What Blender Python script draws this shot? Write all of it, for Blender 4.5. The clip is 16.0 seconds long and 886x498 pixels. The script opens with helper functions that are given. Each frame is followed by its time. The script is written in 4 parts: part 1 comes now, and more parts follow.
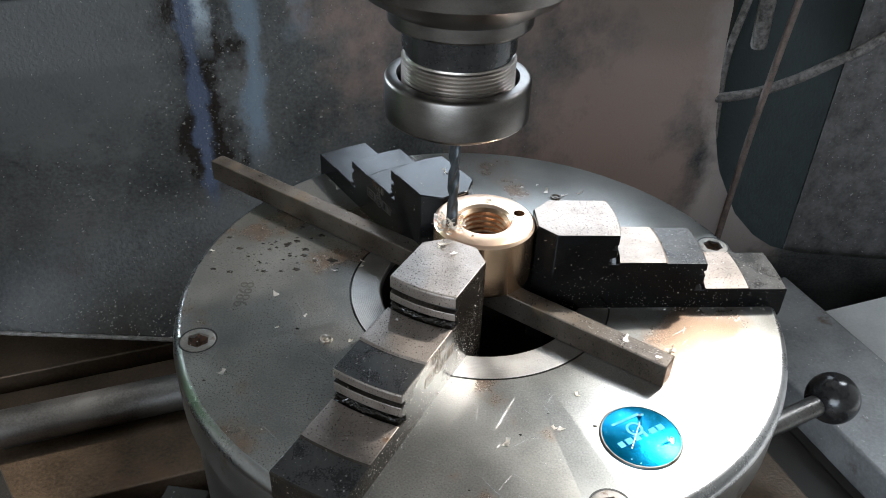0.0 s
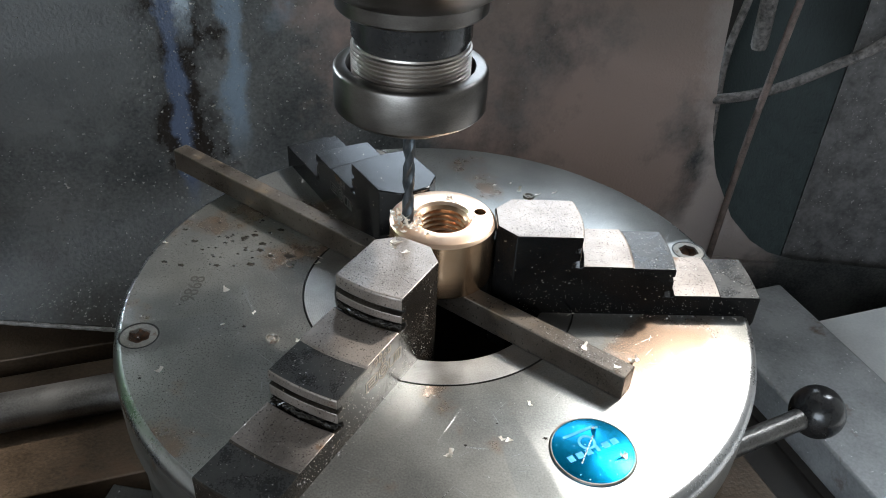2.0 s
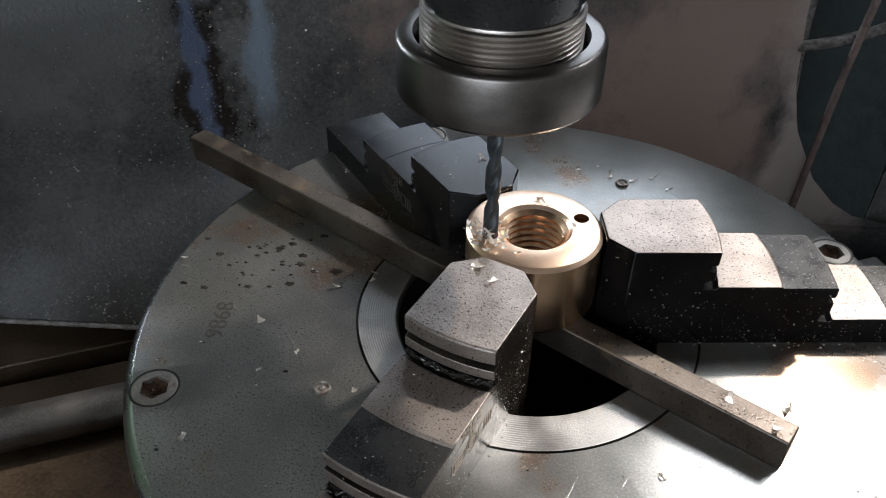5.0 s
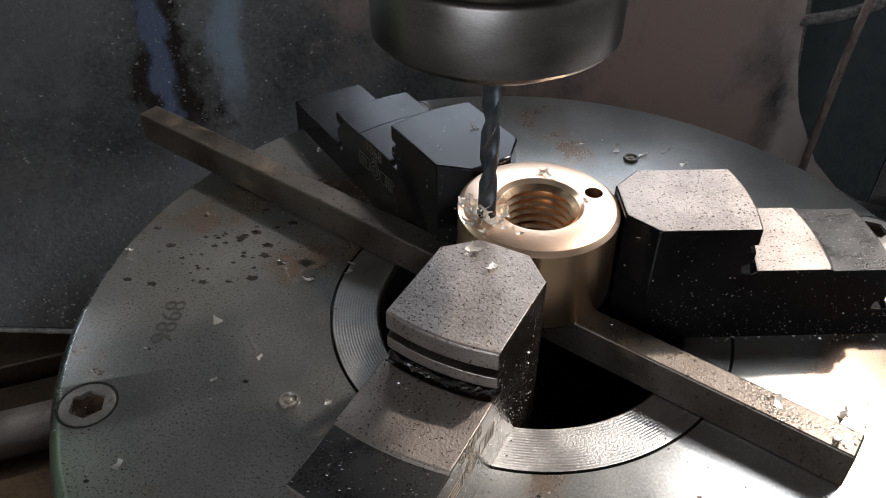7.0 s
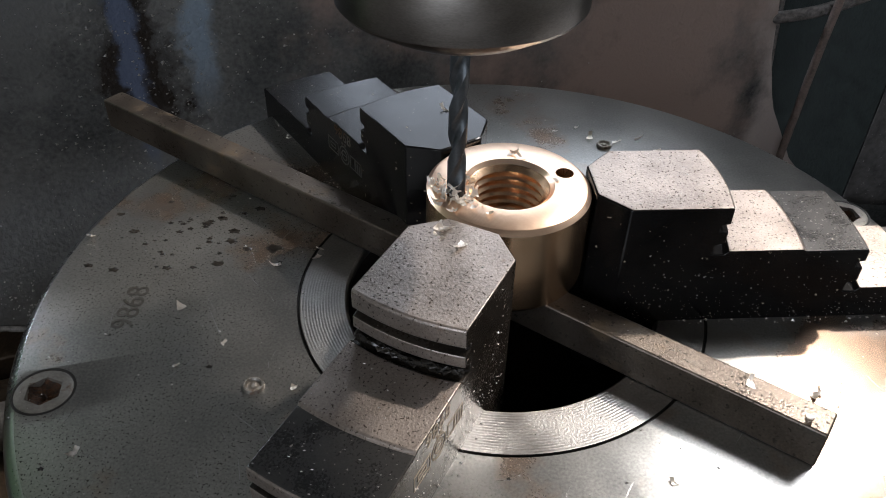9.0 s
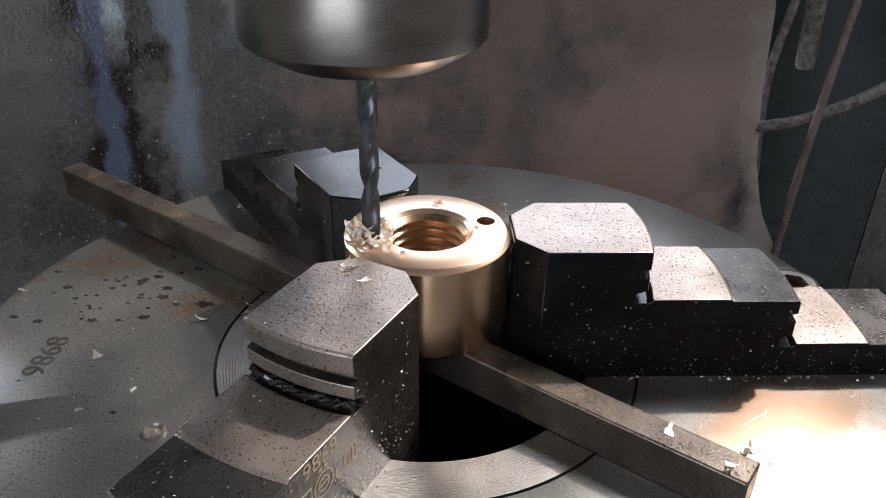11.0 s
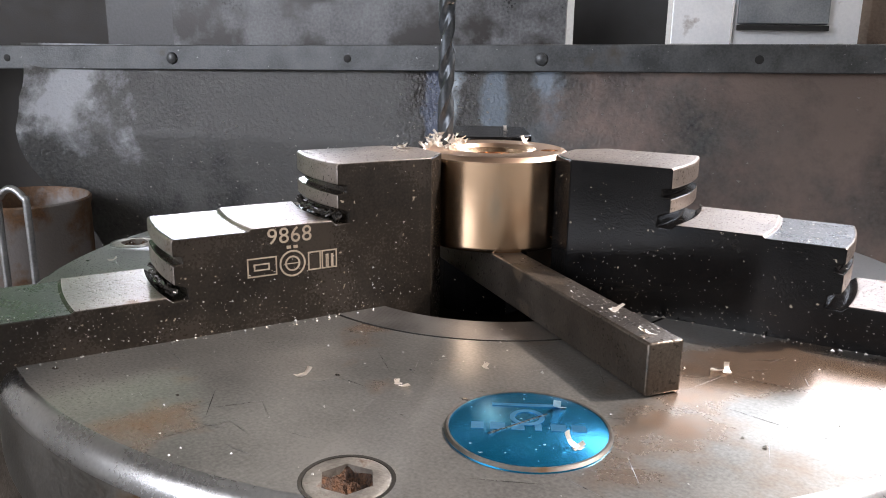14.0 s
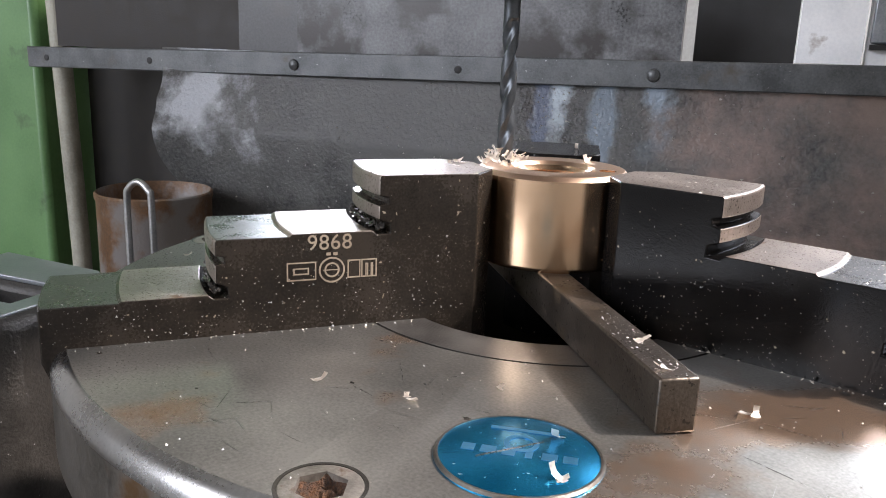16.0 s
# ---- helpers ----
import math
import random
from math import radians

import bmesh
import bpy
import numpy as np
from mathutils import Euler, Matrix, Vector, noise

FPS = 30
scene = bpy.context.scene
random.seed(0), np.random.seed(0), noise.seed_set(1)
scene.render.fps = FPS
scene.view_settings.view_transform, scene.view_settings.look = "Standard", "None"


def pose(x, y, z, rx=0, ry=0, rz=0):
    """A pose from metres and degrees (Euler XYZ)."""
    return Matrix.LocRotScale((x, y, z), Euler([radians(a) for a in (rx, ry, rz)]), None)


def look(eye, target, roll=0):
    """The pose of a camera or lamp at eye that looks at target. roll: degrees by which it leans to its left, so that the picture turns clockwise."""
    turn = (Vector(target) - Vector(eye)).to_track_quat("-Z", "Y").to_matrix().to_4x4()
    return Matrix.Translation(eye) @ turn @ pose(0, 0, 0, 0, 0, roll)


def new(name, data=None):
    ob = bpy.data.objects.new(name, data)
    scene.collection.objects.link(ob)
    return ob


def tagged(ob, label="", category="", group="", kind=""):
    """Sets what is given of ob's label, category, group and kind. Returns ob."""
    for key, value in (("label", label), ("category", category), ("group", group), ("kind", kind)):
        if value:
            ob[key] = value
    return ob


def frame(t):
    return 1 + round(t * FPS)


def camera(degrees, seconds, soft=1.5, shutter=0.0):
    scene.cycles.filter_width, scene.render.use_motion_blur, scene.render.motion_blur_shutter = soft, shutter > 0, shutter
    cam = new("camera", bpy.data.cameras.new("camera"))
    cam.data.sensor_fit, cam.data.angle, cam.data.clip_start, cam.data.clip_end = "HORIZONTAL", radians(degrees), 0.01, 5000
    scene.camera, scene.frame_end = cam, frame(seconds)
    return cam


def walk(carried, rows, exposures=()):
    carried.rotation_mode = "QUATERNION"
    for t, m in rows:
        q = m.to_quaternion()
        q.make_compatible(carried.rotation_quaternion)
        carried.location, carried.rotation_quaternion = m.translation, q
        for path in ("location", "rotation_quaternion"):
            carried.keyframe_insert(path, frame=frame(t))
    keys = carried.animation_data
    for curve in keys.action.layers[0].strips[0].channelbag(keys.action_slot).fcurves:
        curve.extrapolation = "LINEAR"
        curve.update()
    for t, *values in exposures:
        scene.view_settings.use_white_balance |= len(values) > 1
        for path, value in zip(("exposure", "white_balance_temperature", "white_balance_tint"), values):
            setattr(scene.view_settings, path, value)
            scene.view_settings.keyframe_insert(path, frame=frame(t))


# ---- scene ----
cam = camera(57.87, 16.0, soft=1.0)
PATH = [
    (0, (0.0148, -0.2684, 0.2063), (-0.0040, -0.1053, 0.0922), 2.16),
    (0.5, (0.0125, -0.2601, 0.2024), (-0.0066, -0.0978, 0.0870), 1.80),
    (1, (0.0078, -0.2596, 0.2039), (-0.0104, -0.0972, 0.0885), 1.43),
    (1.5, (0.0218, -0.2573, 0.2063), (0.0031, -0.0943, 0.0918), 1.52),
    (2, (0.0341, -0.2535, 0.1995), (0.0127, -0.0911, 0.0847), 3.10),
    (2.5, (0.0364, -0.2513, 0.2003), (0.0068, -0.0902, 0.0855), 2.76),
    (3, (0.0245, -0.2618, 0.2194), (-0.0063, -0.1007, 0.1049), 3.61),
    (3.5, (0.0213, -0.2661, 0.2386), (-0.0084, -0.1057, 0.1229), 4.49),
    (4, (0.0153, -0.2354, 0.2047), (-0.0129, -0.0799, 0.0821), 2.15),
    (4.5, (0.0067, -0.2099, 0.1877), (-0.0206, -0.0561, 0.0629), 1.04),
    (4.7, (0.0059, -0.2012, 0.1837), (-0.0211, -0.0476, 0.0586), 0.78),
    (7, (-0.0000, -0.1636, 0.1512), (-0.0226, -0.0097, 0.0255), 0.31),
    (7.5, (-0.0008, -0.1630, 0.1500), (-0.0211, -0.0083, 0.0249), 0.85),
    (8, (-0.0004, -0.1635, 0.1483), (-0.0192, -0.0087, 0.0230), 1.09),
    (8.5, (0.0014, -0.1637, 0.1465), (-0.0162, -0.0086, 0.0214), 1.27),
    (11, (0.0288, -0.1687, 0.1261), (0.0033, 0.0036, 0.0279), 0.90),
    (11.5, (0.0529, -0.1731, 0.1156), (0.0023, 0.0071, 0.0452), -0.55),
    (12, (0.0752, -0.1722, 0.0938), (0.0064, 0.0052, 0.0322), -1.16),
    (12.5, (0.0929, -0.1733, 0.0798), (0.0023, -0.0046, 0.0222), -2.16),
    (13, (0.1060, -0.1758, 0.0728), (-0.0052, -0.0182, 0.0198), -1.02),
    (13.5, (0.1169, -0.1764, 0.0650), (-0.0038, -0.0250, 0.0150), -0.29),
    (14, (0.1305, -0.1760, 0.0631), (0.0057, -0.0280, 0.0130), 0.84),
    (14.5, (0.1481, -0.1698, 0.0576), (0.0207, -0.0238, 0.0080), 1.77),
    (15, (0.1580, -0.1583, 0.0582), (0.0210, -0.0212, 0.0088), 2.12),
    (15.5, (0.1534, -0.1531, 0.0570), (0.0067, -0.0264, 0.0078), 1.85),
    (16, (0.1453, -0.1605, 0.0649), (-0.0028, -0.0352, 0.0163), 2.10),
]
# seconds, stops, kelvin, tint
EXPOSURES = [(0.0, 1.68, 6150, 7), (3.5, 1.48, 6150, 6), (4.5, 1.2, 6200, 9), (7.0, 0.92, 6400, 12), (8.5, 0.92, 6400, 12), (11.0, 1.45, 6500, 15), (11.5, 1.88, 6500, 15), (12.5, 1.93, 6550, 16), (14.5, 2.1, 6650, 17), (15.5, 2.13, 6600, 17), (16.0, 2.08, 6600, 17)]
walk(cam, [(t, look(eye, target, roll)) for t, eye, target, roll in PATH], EXPOSURES)

# ---- light -------------------------------------------------------------------------------------------------
SUN_FROM = Vector((0.62, 0.76, 1.0)).normalized()
world = bpy.data.worlds.new("world")
scene.world = world
world.use_nodes = True
wn = world.node_tree
sky = wn.nodes.new("ShaderNodeTexSky")
sky.sky_type = 'NISHITA'
sky.sun_disc = False
sky.sun_elevation = math.asin(SUN_FROM.z)
sky.sun_rotation = math.atan2(SUN_FROM.x, SUN_FROM.y)
wn.nodes["Background"].inputs["Strength"].default_value = 0.12
wn.links.new(sky.outputs[0], wn.nodes["Background"].inputs["Color"])


def lamp(name, kind, matrix, energy, colour, **more):
    data = bpy.data.lights.new(name, kind)
    data.energy, data.color = energy, colour
    if kind == 'SUN':
        data.angle = more["angle"]
    else:
        data.shape, data.size, data.size_y = 'RECTANGLE', more["size"], more["size_y"]
    ob = new(name, data)
    ob.matrix_world = matrix
    return tagged(ob, kind="structure")


lamp("sun", 'SUN', look(SUN_FROM * 4, (0, 0, 0)), 1.6, (1.0, 0.90, 0.79), angle=radians(2.0))
# area lamps in unseen window openings, assumed for the steel's cool reflections
lamp("window_light", 'AREA', look((-2.75, 1.1, 0.72), (0, 0, 0)), 46, (0.80, 0.89, 1.0), size=1.5, size_y=0.6)
lamp("window_light", 'AREA', look((-0.48, -2.75, 1.0), (0, 0, 0)), 18, (0.92, 0.96, 1.0), size=1.8, size_y=1.3)
lamp("skylight", 'AREA', look((1.7, 2.1, 2.72), (0.2, 0.3, 0)), 52, (0.92, 0.96, 1.0), size=1.5, size_y=1.5)
# added north opening: gives the rear of the chuck face something bright to mirror
lamp("window_light", 'AREA', look((0.1, 2.85, 1.55), (0, 0, 0)), 15, (0.88, 0.95, 1.0), size=2.4, size_y=1.1)

# ---- materials ---------------------------------------------------------------------------------------------


def material(name, lo, hi, rough=(0.4, 0.6), metal=0.0, scale=60, fine=900, bump=0.1, stretch=(1, 1, 1),
             specks=None, stain=None, spec=0.5, coord="Object", rings=0.0, patchy=False):
    """lo to hi: base colours mixed by two scales of noise; specks and stain: (colour, scale, share, roughness)."""
    m = bpy.data.materials.new(name)
    m.use_nodes = True
    nt = m.node_tree
    n, l = nt.nodes, nt.links
    b = n["Principled BSDF"]
    tc = n.new("ShaderNodeTexCoord")
    mp = n.new("ShaderNodeMapping")
    mp.inputs["Scale"].default_value = stretch
    l.new(tc.outputs[coord], mp.inputs[0])

    def noise_of(s, detail, rough_=0.55):
        t = n.new("ShaderNodeTexNoise")
        t.inputs["Scale"].default_value, t.inputs["Detail"].default_value, t.inputs["Roughness"].default_value = s, detail, rough_
        l.new(mp.outputs[0], t.inputs["Vector"])
        return t.outputs["Fac"]

    def ramp(src, a, z):
        r = n.new("ShaderNodeMapRange")
        r.inputs["From Min"].default_value, r.inputs["From Max"].default_value = a, z
        l.new(src, r.inputs[0])
        return r.outputs[0]

    def mix(f, a, z):
        x = n.new("ShaderNodeMix")
        x.data_type = 'RGBA'
        l.new(f, x.inputs[0])
        for sock, v in ((x.inputs[6], a), (x.inputs[7], z)):
            if isinstance(v, tuple):
                sock.default_value = (*v, 1)
            else:
                l.new(v, sock)
        return x.outputs[2]

    def blend(f, a, z):
        x = n.new("ShaderNodeMix")
        l.new(f, x.inputs[0])
        for sock, v in ((x.inputs[2], a), (x.inputs[3], z)):
            if isinstance(v, (int, float)):
                sock.default_value = v
            else:
                l.new(v, sock)
        return x.outputs[0]

    big, small = noise_of(scale, 5), noise_of(fine, 3)
    half = n.new("ShaderNodeMath")
    half.operation = 'MULTIPLY_ADD'
    half.inputs[1].default_value = 0.35
    l.new(small, half.inputs[0])
    scaled = n.new("ShaderNodeMath")
    scaled.operation = 'MULTIPLY'
    scaled.inputs[1].default_value = 0.65
    l.new(big, scaled.inputs[0])
    l.new(scaled.outputs[0], half.inputs[2])
    f = ramp(half.outputs[0], 0.36, 0.62)
    colour = mix(f, lo, hi)
    gloss = blend(f, *rough)
    for k, extra in enumerate((stain, specks)):
        if not extra:
            continue
        c, s, share, r = extra
        t = noise_of(s, 6 if k == 0 else 2, 0.6)
        edge = 0.66 - share
        fac = ramp(t, edge, edge + (0.1 if k == 0 else 0.03))
        if k and patchy:          # specks gather on one side, in drifts
            where = n.new("ShaderNodeSeparateXYZ")
            l.new(tc.outputs["Object"], where.inputs[0])
            drift = n.new("ShaderNodeMath")
            drift.operation = 'MULTIPLY'
            l.new(ramp(where.outputs[0], 0.02, -0.03), drift.inputs[0])
            l.new(ramp(big, 0.36, 0.52), drift.inputs[1])
            both = n.new("ShaderNodeMath")
            both.operation = 'MULTIPLY'
            l.new(fac, both.inputs[0])
            l.new(drift.outputs[0], both.inputs[1])
            fac = both.outputs[0]
        colour = mix(fac, colour, c)
        gloss = blend(fac, gloss, r)
    l.new(colour, b.inputs["Base Color"])
    l.new(gloss, b.inputs["Roughness"])
    b.inputs["Metallic"].default_value = metal
    b.inputs["Specular IOR Level"].default_value = spec
    bp = n.new("ShaderNodeBump")
    bp.inputs["Strength"].default_value = bump
    bp.inputs["Distance"].default_value = 0.001
    height = small
    if rings:
        w = n.new("ShaderNodeTexWave")
        w.wave_type, w.rings_direction = 'RINGS', 'Z'
        w.inputs["Scale"].default_value, w.inputs["Distortion"].default_value = rings, 1.2
        w.inputs["Detail"].default_value = 3
        l.new(tc.outputs[coord], w.inputs["Vector"])
        height = blend(ramp(big, 0.35, 0.6), w.outputs["Fac"], small)
    l.new(height, bp.inputs["Height"])
    l.new(bp.outputs[0], b.inputs["Normal"])
    return m


# brown stain: smears, spread wider to paint the guard sheet's warm reflection
M_FACE = material("worn_ground_steel", (0.150, 0.150, 0.142), (0.33, 0.322, 0.30), (0.275, 0.30), 0.78, 26, 1500, 0.02,
                  specks=((0.03, 0.025, 0.02), 1650, 0.052, 0.6), stain=((0.24, 0.165, 0.115), 17, 0.13, 0.26), patchy=True)
M_RIM = material("polished_rim_steel", (0.30, 0.30, 0.30), (0.44, 0.44, 0.44), (0.265, 0.285), 1.0, 50, 1200, 0.02)
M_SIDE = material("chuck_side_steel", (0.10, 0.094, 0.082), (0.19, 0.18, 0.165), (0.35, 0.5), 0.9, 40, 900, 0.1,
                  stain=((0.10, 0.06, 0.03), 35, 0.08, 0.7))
M_RING = material("turned_ring_steel", (0.26, 0.25, 0.24), (0.40, 0.39, 0.37), (0.3, 0.42), 0.95, 60, 1500, 0.12, rings=420)
M_OIL = material("dark_oil_drop", (0.010, 0.009, 0.008), (0.03, 0.026, 0.022), (0.10, 0.22), 0.0, 300, 1500, 0.05)
# near-black lining for the face groove and the rings round the screws
M_GROOVE = material("dark_groove_line", (0.012, 0.011, 0.01), (0.03, 0.027, 0.022), (0.3, 0.5), 0.2)
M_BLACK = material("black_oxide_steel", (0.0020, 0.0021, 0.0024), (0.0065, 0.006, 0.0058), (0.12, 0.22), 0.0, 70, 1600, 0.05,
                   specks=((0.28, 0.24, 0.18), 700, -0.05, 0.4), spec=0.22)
# black oxide lightened for the sun on the first jaw's flank, with its dust
M_SUNDUSTY = material("sunlit_dusty_steel", (0.010, 0.0085, 0.007), (0.036, 0.029, 0.023), (0.18, 0.32), 0.0, 60, 1600, 0.06,
                   specks=((0.30, 0.25, 0.19), 700, -0.04, 0.4), spec=0.22)
M_TOP = material("ground_jaw_steel", (0.20, 0.170, 0.150), (0.36, 0.312, 0.278), (0.30, 0.40), 0.78, 70, 1800, 0.16,
                 specks=((0.06, 0.045, 0.035), 1500, 0.035, 0.7), stain=((0.20, 0.135, 0.095), 120, 0.03, 0.5))
M_TOPDARK = material("dark_jaw_step_steel", (0.018, 0.018, 0.018), (0.045, 0.043, 0.040), (0.22, 0.36), 0.25, 90, 1800, 0.10,
                     specks=((0.3, 0.27, 0.24), 1000, -0.04, 0.5))
M_MARK = material("laser_marking", (0.30, 0.24, 0.18), (0.42, 0.35, 0.27), (0.5, 0.7), 0.3, 200, 2000, 0.1)
M_BRASS = material("turned_bronze", (0.82, 0.56, 0.36), (0.86, 0.61, 0.41), (0.235, 0.25), 1.0, 30, 1500, 0.002)
M_BRASSTOP = material("faced_bronze", (0.78, 0.54, 0.38), (0.85, 0.62, 0.46), (0.28, 0.31), 1.0, 40, 1500, 0.04, rings=700)
M_CHIP = material("bronze_chip", (0.84, 0.77, 0.69), (0.96, 0.93, 0.89), (0.25, 0.5), 0.7, 300, 2000, 0.2)
M_BAR = material("mild_steel_bar", (0.068, 0.054, 0.043), (0.160, 0.134, 0.110), (0.26, 0.42), 0.85, 60, 1500, 0.12,
                 specks=((0.06, 0.05, 0.04), 600, 0.03, 0.7), stain=((0.16, 0.12, 0.08), 50, 0.06, 0.6), stretch=(1, 1, 1))
M_NUT = material("brushed_nut_steel", (0.115, 0.104, 0.095), (0.185, 0.17, 0.158), (0.28, 0.36), 1.0, 60, 1500, 0.03, stretch=(1, 1, 3))
M_THREAD = material("bright_thread_steel", (0.36, 0.325, 0.29), (0.48, 0.44, 0.40), (0.28, 0.4), 1.0, 60, 1500, 0.06)
M_DRILL = material("steamed_drill_steel", (0.055, 0.062, 0.068), (0.10, 0.11, 0.12), (0.3, 0.42), 0.7, 90, 1500, 0.05)
M_RUST = material("rusted_flange", (0.055, 0.024, 0.010), (0.24, 0.115, 0.055), (0.5, 0.75), 0.3, 75, 900, 0.7,
                  stain=((0.035, 0.022, 0.016), 60, 0.12, 0.4))
M_HEAD = material("oily_head_casting", (0.035, 0.028, 0.024), (0.10, 0.08, 0.07), (0.25, 0.5), 0.3, 40, 600, 0.5)
M_BLUE = material("blue_enamel_badge", (0.004, 0.19, 0.40), (0.010, 0.28, 0.52), (0.22, 0.27), 0.9, 120, 1500, 0.06,
                  specks=((0.35, 0.45, 0.5), 900, -0.05, 0.6))
M_BADGE = material("badge_print", (0.03, 0.19, 0.36), (0.08, 0.25, 0.42), (0.3, 0.5), 0.8)
M_SCREW = material("rusty_screw_steel", (0.17, 0.155, 0.135), (0.30, 0.28, 0.25), (0.42, 0.55), 0.8, 120, 1200, 0.2,
                   stain=((0.12, 0.055, 0.025), 160, 0.08, 0.8))
M_DIRT = material("rusty_socket_dirt", (0.014, 0.010, 0.008), (0.12, 0.055, 0.025), (0.6, 0.9), 0.2, 500, 2500, 0.9)
M_SHEET = material("oily_rubber_sheet", (0.038, 0.039, 0.038), (0.155, 0.153, 0.146), (0.32, 0.46), 0.0, 13, 420, 0.6,
                   stain=((0.048, 0.038, 0.028), 7, 0.08, 0.32), specks=((0.30, 0.30, 0.30), 360, -0.065, 0.5))


def streaked(m, spots):
    """Oil runs and painted reflections on a hanging sheet: each spot is (along, half width, lowest z, colour,
    roughness).
    """
    nt = m.node_tree
    n, l = nt.nodes, nt.links
    b = n["Principled BSDF"]
    tc = n.new("ShaderNodeTexCoord")
    xyz = n.new("ShaderNodeSeparateXYZ")
    l.new(tc.outputs["Object"], xyz.inputs[0])

    def maths(op, a, c, clamp=False):
        x = n.new("ShaderNodeMath")
        x.operation, x.use_clamp = op, clamp
        for sock, v in zip(x.inputs, (a, c)):
            if isinstance(v, (int, float)):
                sock.default_value = v
            else:
                l.new(v, sock)
        return x.outputs[0]

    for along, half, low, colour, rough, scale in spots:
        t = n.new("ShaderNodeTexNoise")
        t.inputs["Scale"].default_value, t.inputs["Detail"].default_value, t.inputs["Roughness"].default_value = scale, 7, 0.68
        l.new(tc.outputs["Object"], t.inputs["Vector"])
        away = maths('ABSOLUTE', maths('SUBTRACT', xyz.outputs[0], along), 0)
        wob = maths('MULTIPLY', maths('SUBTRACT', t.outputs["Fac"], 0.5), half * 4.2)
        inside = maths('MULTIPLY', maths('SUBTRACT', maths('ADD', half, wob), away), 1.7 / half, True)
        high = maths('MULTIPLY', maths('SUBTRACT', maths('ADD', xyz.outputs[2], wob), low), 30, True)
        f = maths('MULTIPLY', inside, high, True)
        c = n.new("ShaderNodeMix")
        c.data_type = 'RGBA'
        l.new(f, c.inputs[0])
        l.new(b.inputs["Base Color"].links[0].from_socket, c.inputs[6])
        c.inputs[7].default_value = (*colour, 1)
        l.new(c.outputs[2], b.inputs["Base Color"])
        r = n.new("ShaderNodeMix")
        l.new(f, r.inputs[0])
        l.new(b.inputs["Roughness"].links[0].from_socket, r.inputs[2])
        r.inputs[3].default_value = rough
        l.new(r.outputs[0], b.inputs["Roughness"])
    return m


# brown spot paints warm reflected light; the near-black one is an oil run
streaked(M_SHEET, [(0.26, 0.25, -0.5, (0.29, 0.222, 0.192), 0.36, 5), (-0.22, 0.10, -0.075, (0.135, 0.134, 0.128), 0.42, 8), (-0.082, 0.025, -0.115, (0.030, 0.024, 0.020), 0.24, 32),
                   # buff is painted window sheen, blue-greys are painted sky glints on the oil
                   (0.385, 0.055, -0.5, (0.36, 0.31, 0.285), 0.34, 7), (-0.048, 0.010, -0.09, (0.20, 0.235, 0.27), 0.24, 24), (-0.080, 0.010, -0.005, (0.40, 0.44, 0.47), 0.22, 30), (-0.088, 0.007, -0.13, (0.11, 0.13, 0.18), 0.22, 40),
                   # last, near-white spot: painted glare by the sheet's left edge
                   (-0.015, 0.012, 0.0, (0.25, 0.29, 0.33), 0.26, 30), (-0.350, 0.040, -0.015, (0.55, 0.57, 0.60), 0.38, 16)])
# the fold's highlight is put into this pale colour, along with metal dust
M_HEM = material("dusty_highlight_hem", (0.10, 0.09, 0.08), (0.34, 0.32, 0.30), (0.4, 0.7), 0.2, 160, 900, 0.8)
M_RAIL = material("grey_steel_strip", (0.055, 0.058, 0.06), (0.115, 0.12, 0.122), (0.34, 0.5), 0.6, 50, 900, 0.2,
                  specks=((0.4, 0.4, 0.4), 400, -0.05, 0.5), stain=((0.08, 0.07, 0.06), 30, 0.06, 0.6))
M_TABLE = material("oily_table_iron", (0.034, 0.023, 0.014), (0.105, 0.072, 0.046), (0.32, 0.50), 0.4, 18, 420, 0.4,
                   stain=((0.10, 0.06, 0.035), 14, 0.06, 0.5))
M_TABLEEND = material("bare_table_iron", (0.20, 0.205, 0.21), (0.36, 0.365, 0.37), (0.4, 0.6), 0.4, 25, 500, 0.2,
                      stain=((0.16, 0.12, 0.10), 40, 0.04, 0.6), specks=((0.6, 0.6, 0.6), 260, -0.04, 0.5))
# near-black: the depth shade of slots, bore and gaps is in the colour
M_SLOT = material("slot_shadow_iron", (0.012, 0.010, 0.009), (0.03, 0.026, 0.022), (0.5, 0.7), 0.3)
M_ROD = material("worn_round_bar", (0.08, 0.075, 0.07), (0.22, 0.21, 0.20), (0.26, 0.45), 0.85, 30, 800, 0.15, stretch=(1, 1, 1))
M_CAST = material("dark_cast_iron", (0.022, 0.021, 0.02), (0.055, 0.052, 0.048), (0.35, 0.55), 0.3, 40, 700, 0.35,
                  specks=((0.3, 0.3, 0.3), 350, -0.06, 0.5))
M_CASTTOP = material("machined_cast_top", (0.20, 0.22, 0.24), (0.34, 0.36, 0.38), (0.3, 0.45), 0.7, 50, 900, 0.1)
M_KNOB = material("black_phenolic_knob", (0.010, 0.010, 0.011), (0.022, 0.021, 0.02), (0.16, 0.28), 0.0, 80, 900, 0.04)
# one column paint, darkened for the shaded side and lightened for the lit front
M_COLUMNSHADE = material("shaded_column_paint", (0.004, 0.0055, 0.005), (0.011, 0.014, 0.0125), (0.6, 0.8), 0.0, 90, 260, 0.8, spec=0.12)
M_COLUMNLIT = material("lit_column_paint", (0.040, 0.038, 0.037), (0.095, 0.091, 0.088), (0.55, 0.75), 0.0, 60, 260, 1.0, spec=0.2,
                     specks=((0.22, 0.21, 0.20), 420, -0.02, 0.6))
